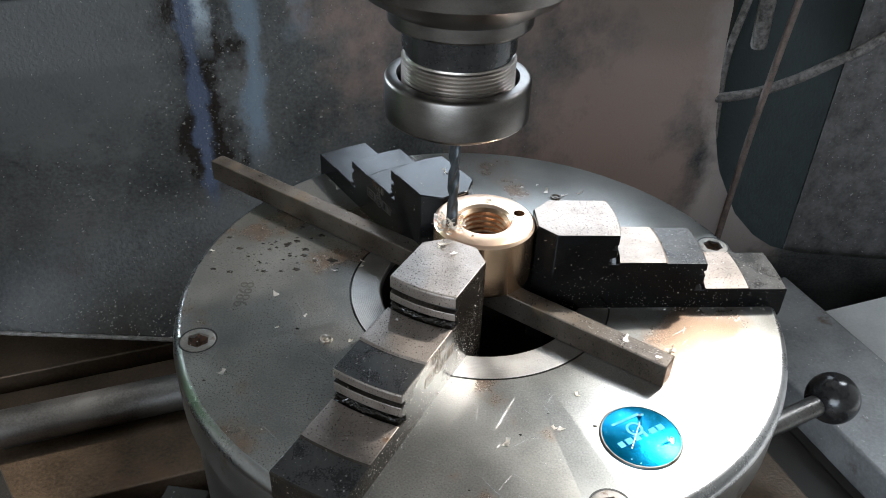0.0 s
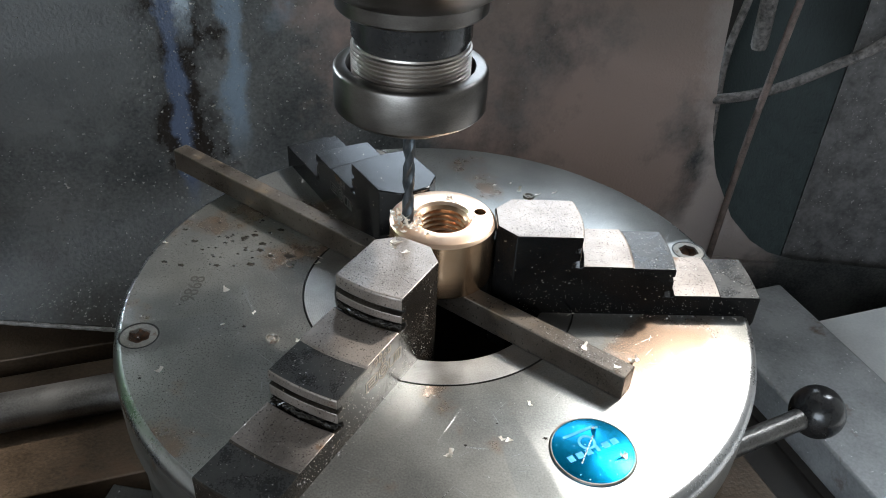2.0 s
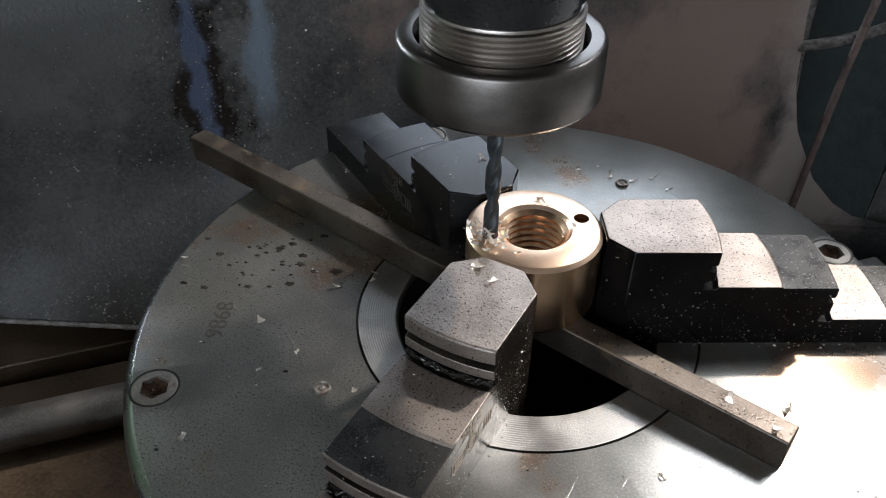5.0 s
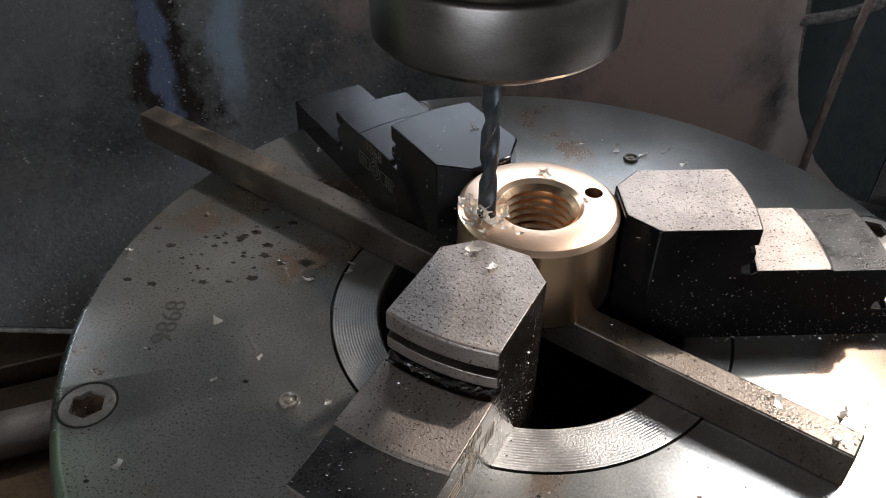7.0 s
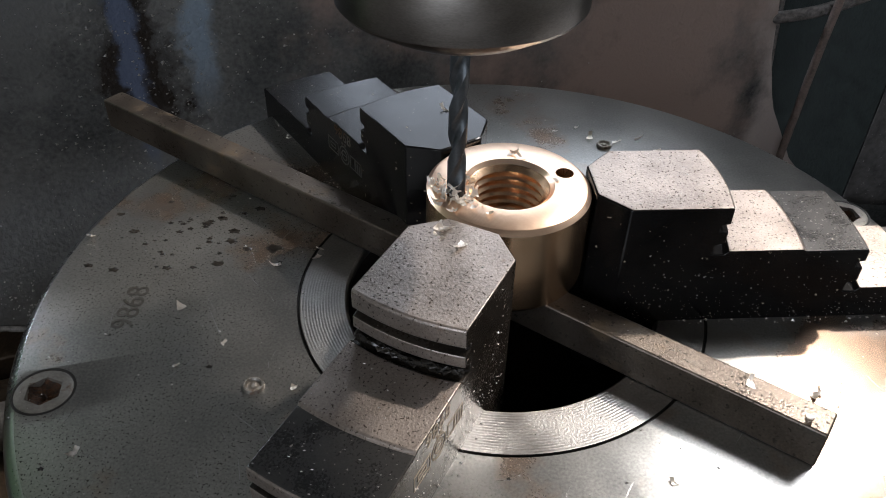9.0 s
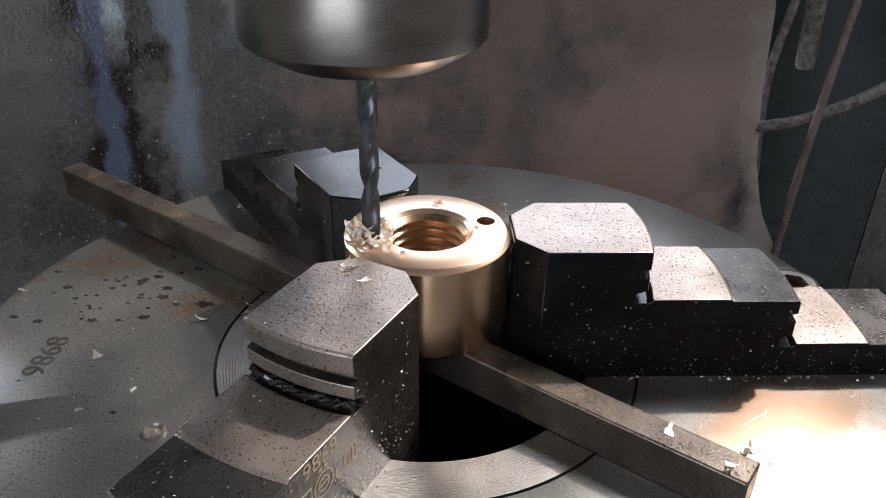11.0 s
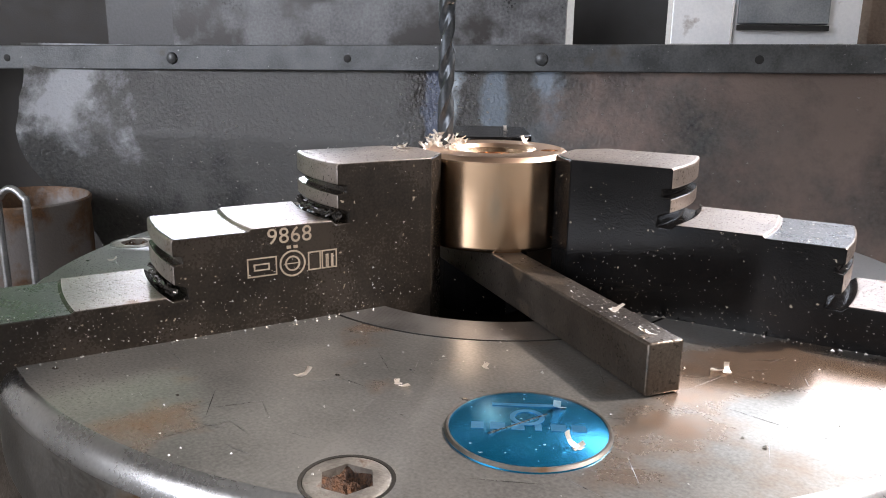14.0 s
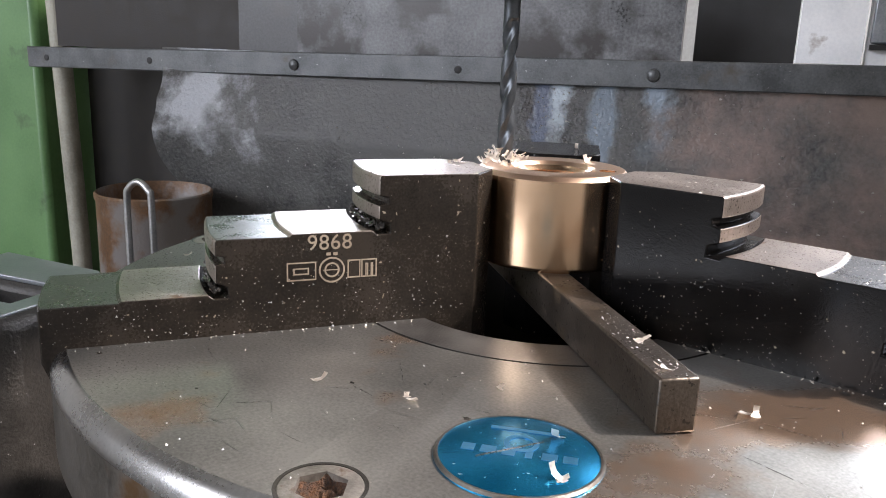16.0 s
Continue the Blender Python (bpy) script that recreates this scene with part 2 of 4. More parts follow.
M_CABLE = material("dirty_cable", (0.03, 0.027, 0.025), (0.16, 0.145, 0.135), (0.5, 0.75), 0.0, 200, 500, 0.9, spec=0.25)
M_BROWNCABLE = material("brown_cable", (0.055, 0.040, 0.032), (0.14, 0.10, 0.085), (0.45, 0.7), 0.0, 200, 800, 0.5)
M_LEDGE = material("brown_stained_tray", (0.10, 0.065, 0.045), (0.20, 0.145, 0.11), (0.45, 0.7), 0.2, 30, 600, 0.3)
M_WHITE = material("white_tray_paint", (0.55, 0.56, 0.57), (0.70, 0.71, 0.72), (0.4, 0.6), 0.0, 20, 400, 0.1)
M_GREEN = material("green_machine_paint", (0.075, 0.17, 0.06), (0.11, 0.23, 0.085), (0.35, 0.5), 0.0, 20, 400, 0.12,
                   stain=((0.04, 0.07, 0.03), 14, 0.04, 0.6))
M_DARKGREEN = material("dark_green_paint", (0.012, 0.035, 0.022), (0.025, 0.06, 0.04), (0.35, 0.5), 0.0, 30, 400, 0.15)
M_PIPE = material("dusty_pipe", (0.22, 0.21, 0.17), (0.36, 0.35, 0.29), (0.5, 0.7), 0.1, 40, 500, 0.25)
M_CAN = material("rusted_can_steel", (0.08, 0.040, 0.018), (0.20, 0.11, 0.055), (0.5, 0.7), 0.1, 26, 500, 0.3,
                 stain=((0.19, 0.175, 0.165), 22, 0.20, 0.5))
M_HOOK = material("bare_wire_hook", (0.30, 0.31, 0.31), (0.5, 0.5, 0.5), (0.3, 0.45), 0.9, 80, 800, 0.1)
M_PANEL = material("grey_blue_panel", (0.045, 0.045, 0.046), (0.085, 0.086, 0.088), (0.35, 0.55), 0.2, 10, 500, 0.1,
                   stain=((0.07, 0.065, 0.06), 8, 0.08, 0.4))
M_PANELSTAIN = material("oil_stained_panel", (0.03, 0.03, 0.031), (0.17, 0.173, 0.18), (0.25, 0.5), 0.1, 20, 500, 0.1,
                        stain=((0.018, 0.014, 0.012), 18, 0.20, 0.3))
M_PANELLIGHT = material("light_grey_plate", (0.66, 0.67, 0.68), (0.80, 0.80, 0.80), (0.4, 0.6), 0.0, 30, 500, 0.15,
                        stain=((0.25, 0.20, 0.16), 40, 0.03, 0.6))
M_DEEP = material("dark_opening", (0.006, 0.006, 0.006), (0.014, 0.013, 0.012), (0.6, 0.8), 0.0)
# wall tone chosen for the bounce and reflections it gives
M_ROOM = material("bounce_wall_plaster", (0.30, 0.285, 0.26), (0.42, 0.40, 0.37), (0.7, 0.9), 0.0, 3, 60, 0.2)
M_FLOOR = material("shop_concrete", (0.16, 0.155, 0.15), (0.26, 0.255, 0.245), (0.6, 0.8), 0.0, 4, 80, 0.3)

# ---- mesh helpers ------------------------------------------------------------------------------------------
ANGLE = math.radians(27.8)          # the machine's axes stand turned to the chuck's
D = Vector((math.cos(ANGLE), math.sin(ANGLE), 0))
N = Vector((math.sin(ANGLE), -math.cos(ANGLE), 0))
MACHINE = Matrix(((D.x, -N.x, 0, 0), (D.y, -N.y, 0, 0), (0, 0, 1, 0), (0, 0, 0, 1)))   # local x along D, y away from the viewer


def smooth(bm, angle=35):
    for f in bm.faces:
        f.smooth = True
    for e in bm.edges:
        if len(e.link_faces) == 2 and e.calc_face_angle(0) > radians(angle):
            e.smooth = False


def mesh_of(name, bm, mats):
    bmesh.ops.recalc_face_normals(bm, faces=bm.faces)
    me = bpy.data.meshes.new(name)
    smooth(bm)
    bm.to_mesh(me)
    bm.free()
    for m in (mats if isinstance(mats, (list, tuple)) else [mats]):
        me.materials.append(m)
    return me


def part(name, bm, mats, parent=None, label="", m=None, bevel=0.0):
    ob = new(name, mesh_of(name, bm, mats))
    ob.parent = parent
    if m is not None:
        ob.matrix_local = m
    if bevel:
        b = ob.modifiers.new("bevel", 'BEVEL')
        b.width, b.segments, b.limit_method, b.angle_limit = bevel, 2, 'ANGLE', radians(38)
    if label:
        ob["label"] = label
    return ob


def thing(name, label, category, m=None, group="", kind=""):
    ob = new(name)
    ob.empty_display_size = 0.01
    if m is not None:
        ob.matrix_world = m
    return tagged(ob, label, category, group, kind)


def lathe(profile, seg=96, bm=None, mats=None, closed=False):
    """Turn a list of (r, z) round the z axis."""
    bm = bm or bmesh.new()
    rows = []
    for r, z in profile:
        if r < 1e-7:
            rows.append([bm.verts.new((0, 0, z))])
        else:
            rows.append([bm.verts.new((r * math.cos(2 * math.pi * k / seg), r * math.sin(2 * math.pi * k / seg), z)) for k in range(seg)])
    pairs = list(zip(rows, rows[1:]))
    if closed:
        pairs.append((rows[-1], rows[0]))
    for i, (a, b) in enumerate(pairs):
        for k in range(seg):
            j = (k + 1) % seg
            if len(a) == 1 and len(b) == 1:
                continue
            if len(a) == 1:
                f = bm.faces.new((a[0], b[k], b[j]))
            elif len(b) == 1:
                f = bm.faces.new((a[k], a[j], b[0]))
            else:
                f = bm.faces.new((a[k], a[j], b[j], b[k]))
            if mats:
                f.material_index = mats[i]
    return bm


def block(x0, x1, y0, y1, z0, z1, bm=None):
    bm = bm or bmesh.new()
    m = Matrix.LocRotScale(((x0 + x1) / 2, (y0 + y1) / 2, (z0 + z1) / 2), None, (x1 - x0, y1 - y0, z1 - z0))
    bmesh.ops.create_cube(bm, size=1, matrix=m)
    return bm


def prism(points, z0, z1, bm=None):
    bm = bm or bmesh.new()
    lo = [bm.verts.new((x, y, z0)) for x, y in points]
    hi = [bm.verts.new((x, y, z1)) for x, y in points]
    bm.faces.new(lo[::-1])
    bm.faces.new(hi)
    for k in range(len(points)):
        j = (k + 1) % len(points)
        bm.faces.new((lo[k], lo[j], hi[j], hi[k]))
    return bm


def tube(points, radius, seg=14, bm=None, ends=True):
    bm = bm or bmesh.new()
    pts = [Vector(p) for p in points]
    rows, side = [], None
    for k, p in enumerate(pts):
        way = (pts[min(k + 1, len(pts) - 1)] - pts[max(k - 1, 0)]).normalized()
        if side is None:
            side = way.orthogonal().normalized()
        side = (side - way * side.dot(way)).normalized()
        up = way.cross(side)
        r = radius(k / (len(pts) - 1)) if callable(radius) else radius
        rows.append([bm.verts.new(p + (side * math.cos(a) + up * math.sin(a)) * r) for a in (2 * math.pi * i / seg for i in range(seg))])
    for a, b in zip(rows, rows[1:]):
        for i in range(seg):
            j = (i + 1) % seg
            bm.faces.new((a[i], a[j], b[j], b[i]))
    if ends:
        bm.faces.new(rows[0][::-1])
        bm.faces.new(rows[-1])
    return bm


def curve_points(pts, steps=10):
    """A smooth line through a few points."""
    p = [Vector(q) for q in pts]
    p = [2 * p[0] - p[1]] + p + [2 * p[-1] - p[-2]]
    out = []
    for a, b, c, d in zip(p, p[1:], p[2:], p[3:]):
        for k in range(steps):
            t = k / steps
            out.append(0.5 * (2 * b + (c - a) * t + (2 * a - 5 * b + 4 * c - d) * t * t + (3 * b - a - 3 * c + d) * t ** 3))
    out.append(p[-2])
    return out


def carved(bm, cutters):
    """bm with the cutters' solids taken out of it."""
    tmp = new("tmp", bpy.data.meshes.new("tmp"))
    bmesh.ops.recalc_face_normals(bm, faces=bm.faces)
    bm.to_mesh(tmp.data)
    bm.free()
    for k in range(6):
        tmp.data.materials.append(None)
    made = []
    for c in cutters:
        bmesh.ops.recalc_face_normals(c, faces=c.faces)
        o = new("tmp", bpy.data.meshes.new("tmp"))
        c.to_mesh(o.data)
        c.free()
        made.append(o)
        b = tmp.modifiers.new("cut", 'BOOLEAN')
        b.operation, b.object, b.solver = 'DIFFERENCE', o, 'EXACT'
    bpy.context.view_layer.update()
    out = bmesh.new()
    out.from_mesh(tmp.evaluated_get(bpy.context.evaluated_depsgraph_get()).to_mesh())
    for o in (tmp, *made):
        me = o.data
        bpy.data.objects.remove(o)
        bpy.data.meshes.remove(me)
    return out


def writing(text, size, depth, bm=None, spacing=1.0):
    """Solid letters in the x-y plane, centred, size high."""
    cu = bpy.data.curves.new("tmp", 'FONT')
    cu.body, cu.size, cu.extrude, cu.align_x, cu.align_y, cu.space_character = text, size / 0.72, depth, 'CENTER', 'CENTER', spacing
    cu.resolution_u = 4
    ob = new("tmp", cu)
    bpy.context.view_layer.update()
    out = bmesh.new()
    out.from_mesh(ob.evaluated_get(bpy.context.evaluated_depsgraph_get()).to_mesh())
    bpy.data.objects.remove(ob)
    bpy.data.curves.remove(cu)
    return out


def moved(bm, m):
    bmesh.ops.transform(bm, matrix=m, verts=bm.verts)
    return bm


def joined(*many):
    out = bmesh.new()
    for b in many:
        tmp = bpy.data.meshes.new("tmp")
        b.to_mesh(tmp)
        b.free()
        out.from_mesh(tmp)
        bpy.data.meshes.remove(tmp)
    return out


# ---- the shop round the machine ----------------------------------------------------------------------------
# unseen room shell, added to bounce light and hold the window lamps
FLOOR_Z = -1.1
room = 3.0


def wall(name, x0, x1, y0, y1, hole=None):
    bm = block(x0, x1, y0, y1, FLOOR_Z, 2.9)
    if hole:
        bm = carved(bm, [block(*hole)])
    return tagged(part(name, bm, M_ROOM), "unseen plastered workshop wall, added for bounce light", "wall", kind="structure")


wall("wall_west", -room - 0.2, -room, -room, room, (-room - 0.4, -room + 0.2, 0.3, 1.9, 0.35, 1.1))
wall("wall_east", room, room + 0.2, -room, room)
wall("wall_north", -room - 0.2, room + 0.2, room, room + 0.2, (-1.1, 1.3, room - 0.2, room + 0.4, 1.0, 2.1))
wall("wall_south", -room - 0.2, room + 0.2, -room - 0.2, -room, (-1.4, 0.5, -room - 0.4, -room + 0.2, 0.35, 1.7))
tagged(part("floor", block(-room - 0.2, room + 0.2, -room - 0.2, room + 0.2, FLOOR_Z - 0.1, FLOOR_Z), M_FLOOR),
       "worn grey concrete workshop floor", "floor", kind="structure")
bm = carved(block(-room - 0.2, room + 0.2, -room - 0.2, room + 0.2, 2.9, 3.0), [block(0.9, 2.8, 1.2, 2.95, 2.8, 3.1)])
tagged(part("ceiling", bm, M_ROOM), "unseen plain workshop ceiling, opened to let the sun in", "ceiling", kind="structure")

# ---- machine table and splash guard ------------------------------------------------------------------------
TABLE_Z = -0.20
table = thing("machine_table", "oily cast-iron milling machine table with dark slots", "machine table", MACHINE @ pose(0, 0, TABLE_Z))
# planks of iron between the slots, running along the table
slots = [(-0.36, -0.31), (-0.20, -0.172), (-0.058, -0.03), (0.092, 0.118), (0.228, 0.245), (0.45, 0.47)]
for (a, b), (c, d) in zip(slots, slots[1:]):
    part("table_top", block(-0.75, 0.225, b, c, -0.03, 0), M_TABLE, table, bevel=0.0012)
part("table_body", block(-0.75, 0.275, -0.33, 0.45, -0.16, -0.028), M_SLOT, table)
part("table_end", block(0.283, 0.368, -0.36, 0.172, -0.05, 0.001), M_TABLEEND, table, "bare grey machined table end", bevel=0.002)
part("table_groove", block(0.2752, 0.2825, -0.36, 0.172, -0.05, -0.026), M_SLOT, table)
part("base_casting", block(-0.55, 0.30, -0.25, 0.55, FLOOR_Z - TABLE_Z, -0.16), M_CAST, table, "dark cast-iron machine base", bevel=0.01)
TRAY_BACK = 0.15
tray = thing("chip_tray", "white-painted chip tray beside the table", "chip tray", MACHINE)
part("tray_floor", block(0.372, 0.95, -0.5, TRAY_BACK, TABLE_Z - 0.05, TABLE_Z - 0.03), M_WHITE, tray)
part("tray_leg", block(0.40, 0.90, -0.40, 0.02, FLOOR_Z, TABLE_Z - 0.05), M_CAST, tray)

def sheet_y(along, z):
    """Depth of the guard sheet: hung from the strip, bellied forward over the table, bent before the column's foot to
    fit the camera's view.
    """
    hang = min(1.0, (0.058 - z) / 0.06)
    y = 0.313 - 0.014 * hang + hang * (0.004 * math.sin(9 * along + 2) + 0.005 * math.sin(14 * z + 3 * along))
    y -= 0.012 * hang * max(0.0, (-0.33 - along) / 0.07) ** 2
    belly = min(0.075, max(0.0, 0.41 * (along + 0.30))) * max(0.0, min(1.0, (0.24 - along) / 0.2))
    y -= belly * max(0.0, min(1.0, (-0.110 - z) / 0.075)) ** 2
    y += 0.035 * max(0.0, min(1.0, (-0.187 - z) / 0.03)) * max(0.0, min(1.0, (0.10 - along) / 0.1))
    return y - 0.43 * max(0.0, along - 0.37)


def sheet_right(z):
    """The sheet's free edge beside the column: nearly upright, then sweeping out at its foot."""
    line = [(0.058, 0.352), (-0.06, 0.354), (-0.115, 0.360), (-0.16, 0.374), (-0.205, 0.397), (-0.230, 0.420), (-0.243, 0.440), (-0.250, 0.470), (-0.253, 0.55), (-0.256, 0.72)]
    for (za, ra), (zb, rb) in zip(line, line[1:]):
        if z >= zb:
            return ra + (rb - ra) * (za - z) / (za - zb)
    return 0.72


def sheet_mesh():
    """Flexible guard sheet of one even thickness."""
    bm = bmesh.new()
    rows = []
    nz, nx = 130, 120
    for i in range(nz + 1):
        z = 0.058 - 0.42 * i / nz
        right = sheet_right(z)
        left = -0.402 + 0.008 * math.sin(60 * z) + (0.55 * (0.02 - z) if z < 0.02 else 0)
        rows.append([bm.verts.new((x, sheet_y(x, z), z)) for x in (left + (right - left) * k / nx for k in range(nx + 1))])
    for a, b in zip(rows, rows[1:]):
        for k in range(nx):
            bm.faces.new((a[k], a[k + 1], b[k + 1], b[k]))
    bmesh.ops.solidify(bm, geom=bm.faces[:], thickness=-0.003)
    return bm


guard = thing("splash_guard", "dark oily rubber splash guard sheet with wet streaks and painted sheen", "splash guard", MACHINE)
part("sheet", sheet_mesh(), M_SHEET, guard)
part("rolled_hem", tube([(x, sheet_y(x, -0.186) - 0.001, -0.186) for x in (-0.30 + 0.0035 * k for k in range(100))],
                         lambda t: 0.0016 + 0.0002 * math.sin(210 * t), 10), M_HEM, guard, "pale bead painting the fold's highlight, with metal dust")
rail = thing("guard_rail", "grey steel clamping strip with rivets along the guard", "rail", MACHINE @ pose(0, 0, 0, 0, -0.9, 0))
RAIL_Y = 0.309
part("strip", block(-0.542, 0.42, RAIL_Y - 0.004, RAIL_Y, 0.0455, 0.0625), M_RAIL, rail, bevel=0.0008)
for s, hole in ((-0.52, 1), (-0.41, 1), (-0.276, 0), (-0.147, 1), (-0.018, 0), (0.112, 1), (0.243, 0), (0.37, 1)):
    m = pose(s, RAIL_Y - 0.004, 0.0535, 90, 0, 0)
    if hole:
        # nothing is cut: a near-black disc paints the hole's shade
        part("empty_hole", lathe([(0, 0.0005), (0.0018, 0.0005), (0.0026, 0.0003), (0.0026, -0.001)], 20), M_DEEP, rail, "near-black disc painting an open rivet hole", m=m)
    else:
        part("rivet", lathe([(0, 0.0028), (0.002, 0.0026), (0.0036, 0.0016), (0.0042, 0), (0.0042, -0.001)], 24), M_RAIL, rail, m=m)

# panels above the strip
upper = thing("upper_guard", "oil-stained sheet panels above the guard strip", "panel", MACHINE)
part("panel_plain", block(-0.536, -0.343, 0.332, 0.336, 0.055, 0.112), M_SLOT, upper, "plain near-black panel")
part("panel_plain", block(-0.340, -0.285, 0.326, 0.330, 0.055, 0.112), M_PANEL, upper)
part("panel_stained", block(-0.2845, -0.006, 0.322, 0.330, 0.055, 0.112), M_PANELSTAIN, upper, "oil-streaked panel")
# slab behind the gap; the opening's shade is in its colour
part("dark_opening", block(-0.006, 0.06, 0.40, 0.41, 0.0, 0.15), M_DEEP, upper, "near-black slab painting the depth of an opening")
part("edge_plate", block(0.06, 0.0945, 0.318, 0.330, 0.064, 0.15), M_PANELLIGHT, upper, "bright light-grey upright plate")
part("panel_plate", block(0.0965, 0.168, 0.322, 0.330, 0.0, 0.15), M_PANELLIGHT, upper)
part("name_plate", block(0.098, 0.150, 0.318, 0.3215, 0.076, 0.115), M_CASTTOP, upper, "pale grey plate with a dark lower edge", bevel=0.001)
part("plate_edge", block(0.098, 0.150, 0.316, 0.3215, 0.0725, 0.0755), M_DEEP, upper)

gearbox = thing("gear_casting", "stained brown machine casting with a bolt", "machine casting", MACHINE)
part("casting_body", block(0.170, 0.285, 0.34, 0.42, 0.0, 0.15), M_LEDGE, gearbox, bevel=0.008)
part("casting_bolt", lathe([(0, 0.008), (0.006, 0.0075), (0.0075, 0.006), (0.0075, -0.001)], 6), M_PANELLIGHT, gearbox, "bright bolt head", m=pose(0.215, 0.34, 0.077, 90, 0, 0))
part("green_cover", block(0.287, 0.345, 0.36, 0.42, 0.0, 0.15), M_DARKGREEN, gearbox, "dark green cover", bevel=0.004)
for k in range(3):
    part("feed_rod", tube([(0.325 + 0.012 * k, 0.335, 0.0), (0.325 + 0.012 * k, 0.335, 0.15)], 0.0035, 14), M_PIPE, gearbox)

# ---- column, cables and things behind ----------------------------------------------------------------------
column = thing("machine_column", "rough dark-painted machine column behind the guard", "machine column")
part("column_side", prism([(0.215, 0.60), (0.2875, 0.465), (0.30, 0.62), (0.22, 0.66)], FLOOR_Z, 0.30), M_COLUMNSHADE, column)
part("column_front", prism([(0.2885, 0.464), (0.75, 0.50), (0.75, 0.66), (0.302, 0.62)], FLOOR_Z, 0.30), M_COLUMNLIT, column, "column paint lightened for the lit face")
# solid prism, no hollow: the gap's shade is in its near-black colour
part("column_recess", prism([(0.05, 0.62), (0.22, 0.60), (0.22, 0.66), (0.05, 0.68)], FLOOR_Z, 0.12), M_SLOT, column, "near-black prism painting the shade of the gap")
# unseen prism added to block the sun over the rear jaw and rear face
part("column_head", prism([(0.317, 0.4425), (0.56, 0.519), (0.75, 0.57), (0.75, 0.70), (0.24, 0.70), (0.282, 0.562)], 0.301, 0.60), M_COLUMNSHADE, column)
cable = thing("hose", "grey dirty braided hose sagging across the column", "hose")
part("hose_line", tube(curve_points([(0.16, 0.44, -0.092), (0.173, 0.43, -0.087), (0.206, 0.43, -0.079), (0.236, 0.43, -0.065), (0.268, 0.43, -0.044), (0.301, 0.43, -0.019), (0.40, 0.43, 0.08)]), 0.0044), M_CABLE, cable)
cable = thing("cable", "thin brown cable hanging in front of the column", "cable")
part("cable_line", tube(curve_points([(0.207, 0.42, -0.245), (0.209, 0.42, -0.181), (0.212, 0.42, -0.11), (0.215, 0.42, -0.066), (0.221, 0.42, 0.009), (0.23, 0.42, 0.1)]), 0.0031), M_BROWNCABLE, cable)
cable = thing("cable", "grey cable hanging beside the guard", "cable")
part("cable_line", tube(curve_points([(0.185, 0.44, -0.13), (0.181, 0.44, -0.085), (0.180, 0.44, -0.045), (0.186, 0.44, 0.0), (0.20, 0.44, 0.1)]), 0.0034), M_CABLE, cable)
stem = thing("hanging_rod", "short dull grey rod hanging behind the guard", "rod")
part("rod_body", tube([(0.209, 0.46, -0.048), (0.2088, 0.46, -0.045), (0.207, 0.46, -0.005), (0.203, 0.46, 0.1)], lambda t: 0.006 if t == 0 else 0.0072, 20), M_CABLE, stem)

green = thing("green_cabinet", "green-painted steel machine cabinet beside the guard", "cabinet", MACHINE)
part("cabinet_body", block(-0.95, -0.578, 0.345, 0.75, FLOOR_Z, 0.5), M_GREEN, green, bevel=0.006)
pipe = thing("conduit_pipe", "dusty beige conduit pipe leaning beside the cabinet", "pipe", MACHINE)
part("pipe_tube", tube([(-0.535, 0.345, FLOOR_Z), (-0.541, 0.345, -0.13), (-0.546, 0.342, 0.1), (-0.549, 0.342, 0.45)], 0.0085, 20), M_PIPE, pipe)
# added backing: the gap's shade is painted as a near-black sheet
back = thing("shadow_panel", "near-black panel added for the dark gap beside the guard", "panel", MACHINE)
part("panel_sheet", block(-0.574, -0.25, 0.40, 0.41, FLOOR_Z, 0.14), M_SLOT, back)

can = thing("rusty_can", "rusty steel can with a pale grimy side", "can", MACHINE @ pose(-0.352, 0.238, -0.087))
part("can_body", lathe([(0, -0.115), (0.0385, -0.115), (0.0395, -0.113), (0.0395, 0.040), (0.0405, 0.042), (0.0405, 0.045), (0.0392, 0.046), (0.0380, 0.044), (0.0378, 0.030), (0, 0.028)], 64), M_CAN, can)
hook = thing("wire_hook", "bare steel wire hook hung over the rusty can", "hook", MACHINE @ pose(-0.318, 0.186, -0.040))
part("wire", tube(curve_points([(-0.010, 0, -0.06), (-0.010, 0, 0.0), (-0.008, 0, 0.010), (0, 0, 0.015), (0.008, 0, 0.010), (0.010, 0, 0.0), (0.010, 0, -0.075)], 6), 0.0022), M_HOOK, hook)

rod = thing("round_bar", "worn dark steel round bar lying on the table", "round bar", MACHINE @ pose(-0.245, 0.179, TABLE_Z + 0.0125))
part("shaft", tube([(0, 0, 0), (0.001, 0, 0), (0.27, 0, 0)], lambda t: 0.0115 if t == 0 else 0.0125, 32), M_ROD, rod)

clamp = thing("clamp_casting", "dark cast-iron clamp with a long slot", "clamp", MACHINE @ pose(-0.232, 0.03, 0))
bm = carved(prism([(-0.075, -0.045), (0.0, -0.05), (0.018, -0.03), (0.02, 0.03), (0.0, 0.045), (-0.075, 0.05)], TABLE_Z, -0.045), [block(-0.05, 0.0, -0.012, 0.012, -0.08, 0.0)])
part("clamp_body", bm, M_CAST, clamp, bevel=0.006)
bm = carved(prism([(-0.068, -0.040), (-0.004, -0.044), (0.012, -0.027), (0.014, 0.027), (-0.004, 0.040), (-0.068, 0.044)], -0.0465, -0.044), [block(-0.052, 0.002, -0.014, 0.014, -0.08, 0.0)])
# the window's reflection on the clamp is put into this paler top plate
part("clamp_top", bm, M_CASTTOP, clamp, "machined top face lightened for its window reflection", bevel=0.0006)

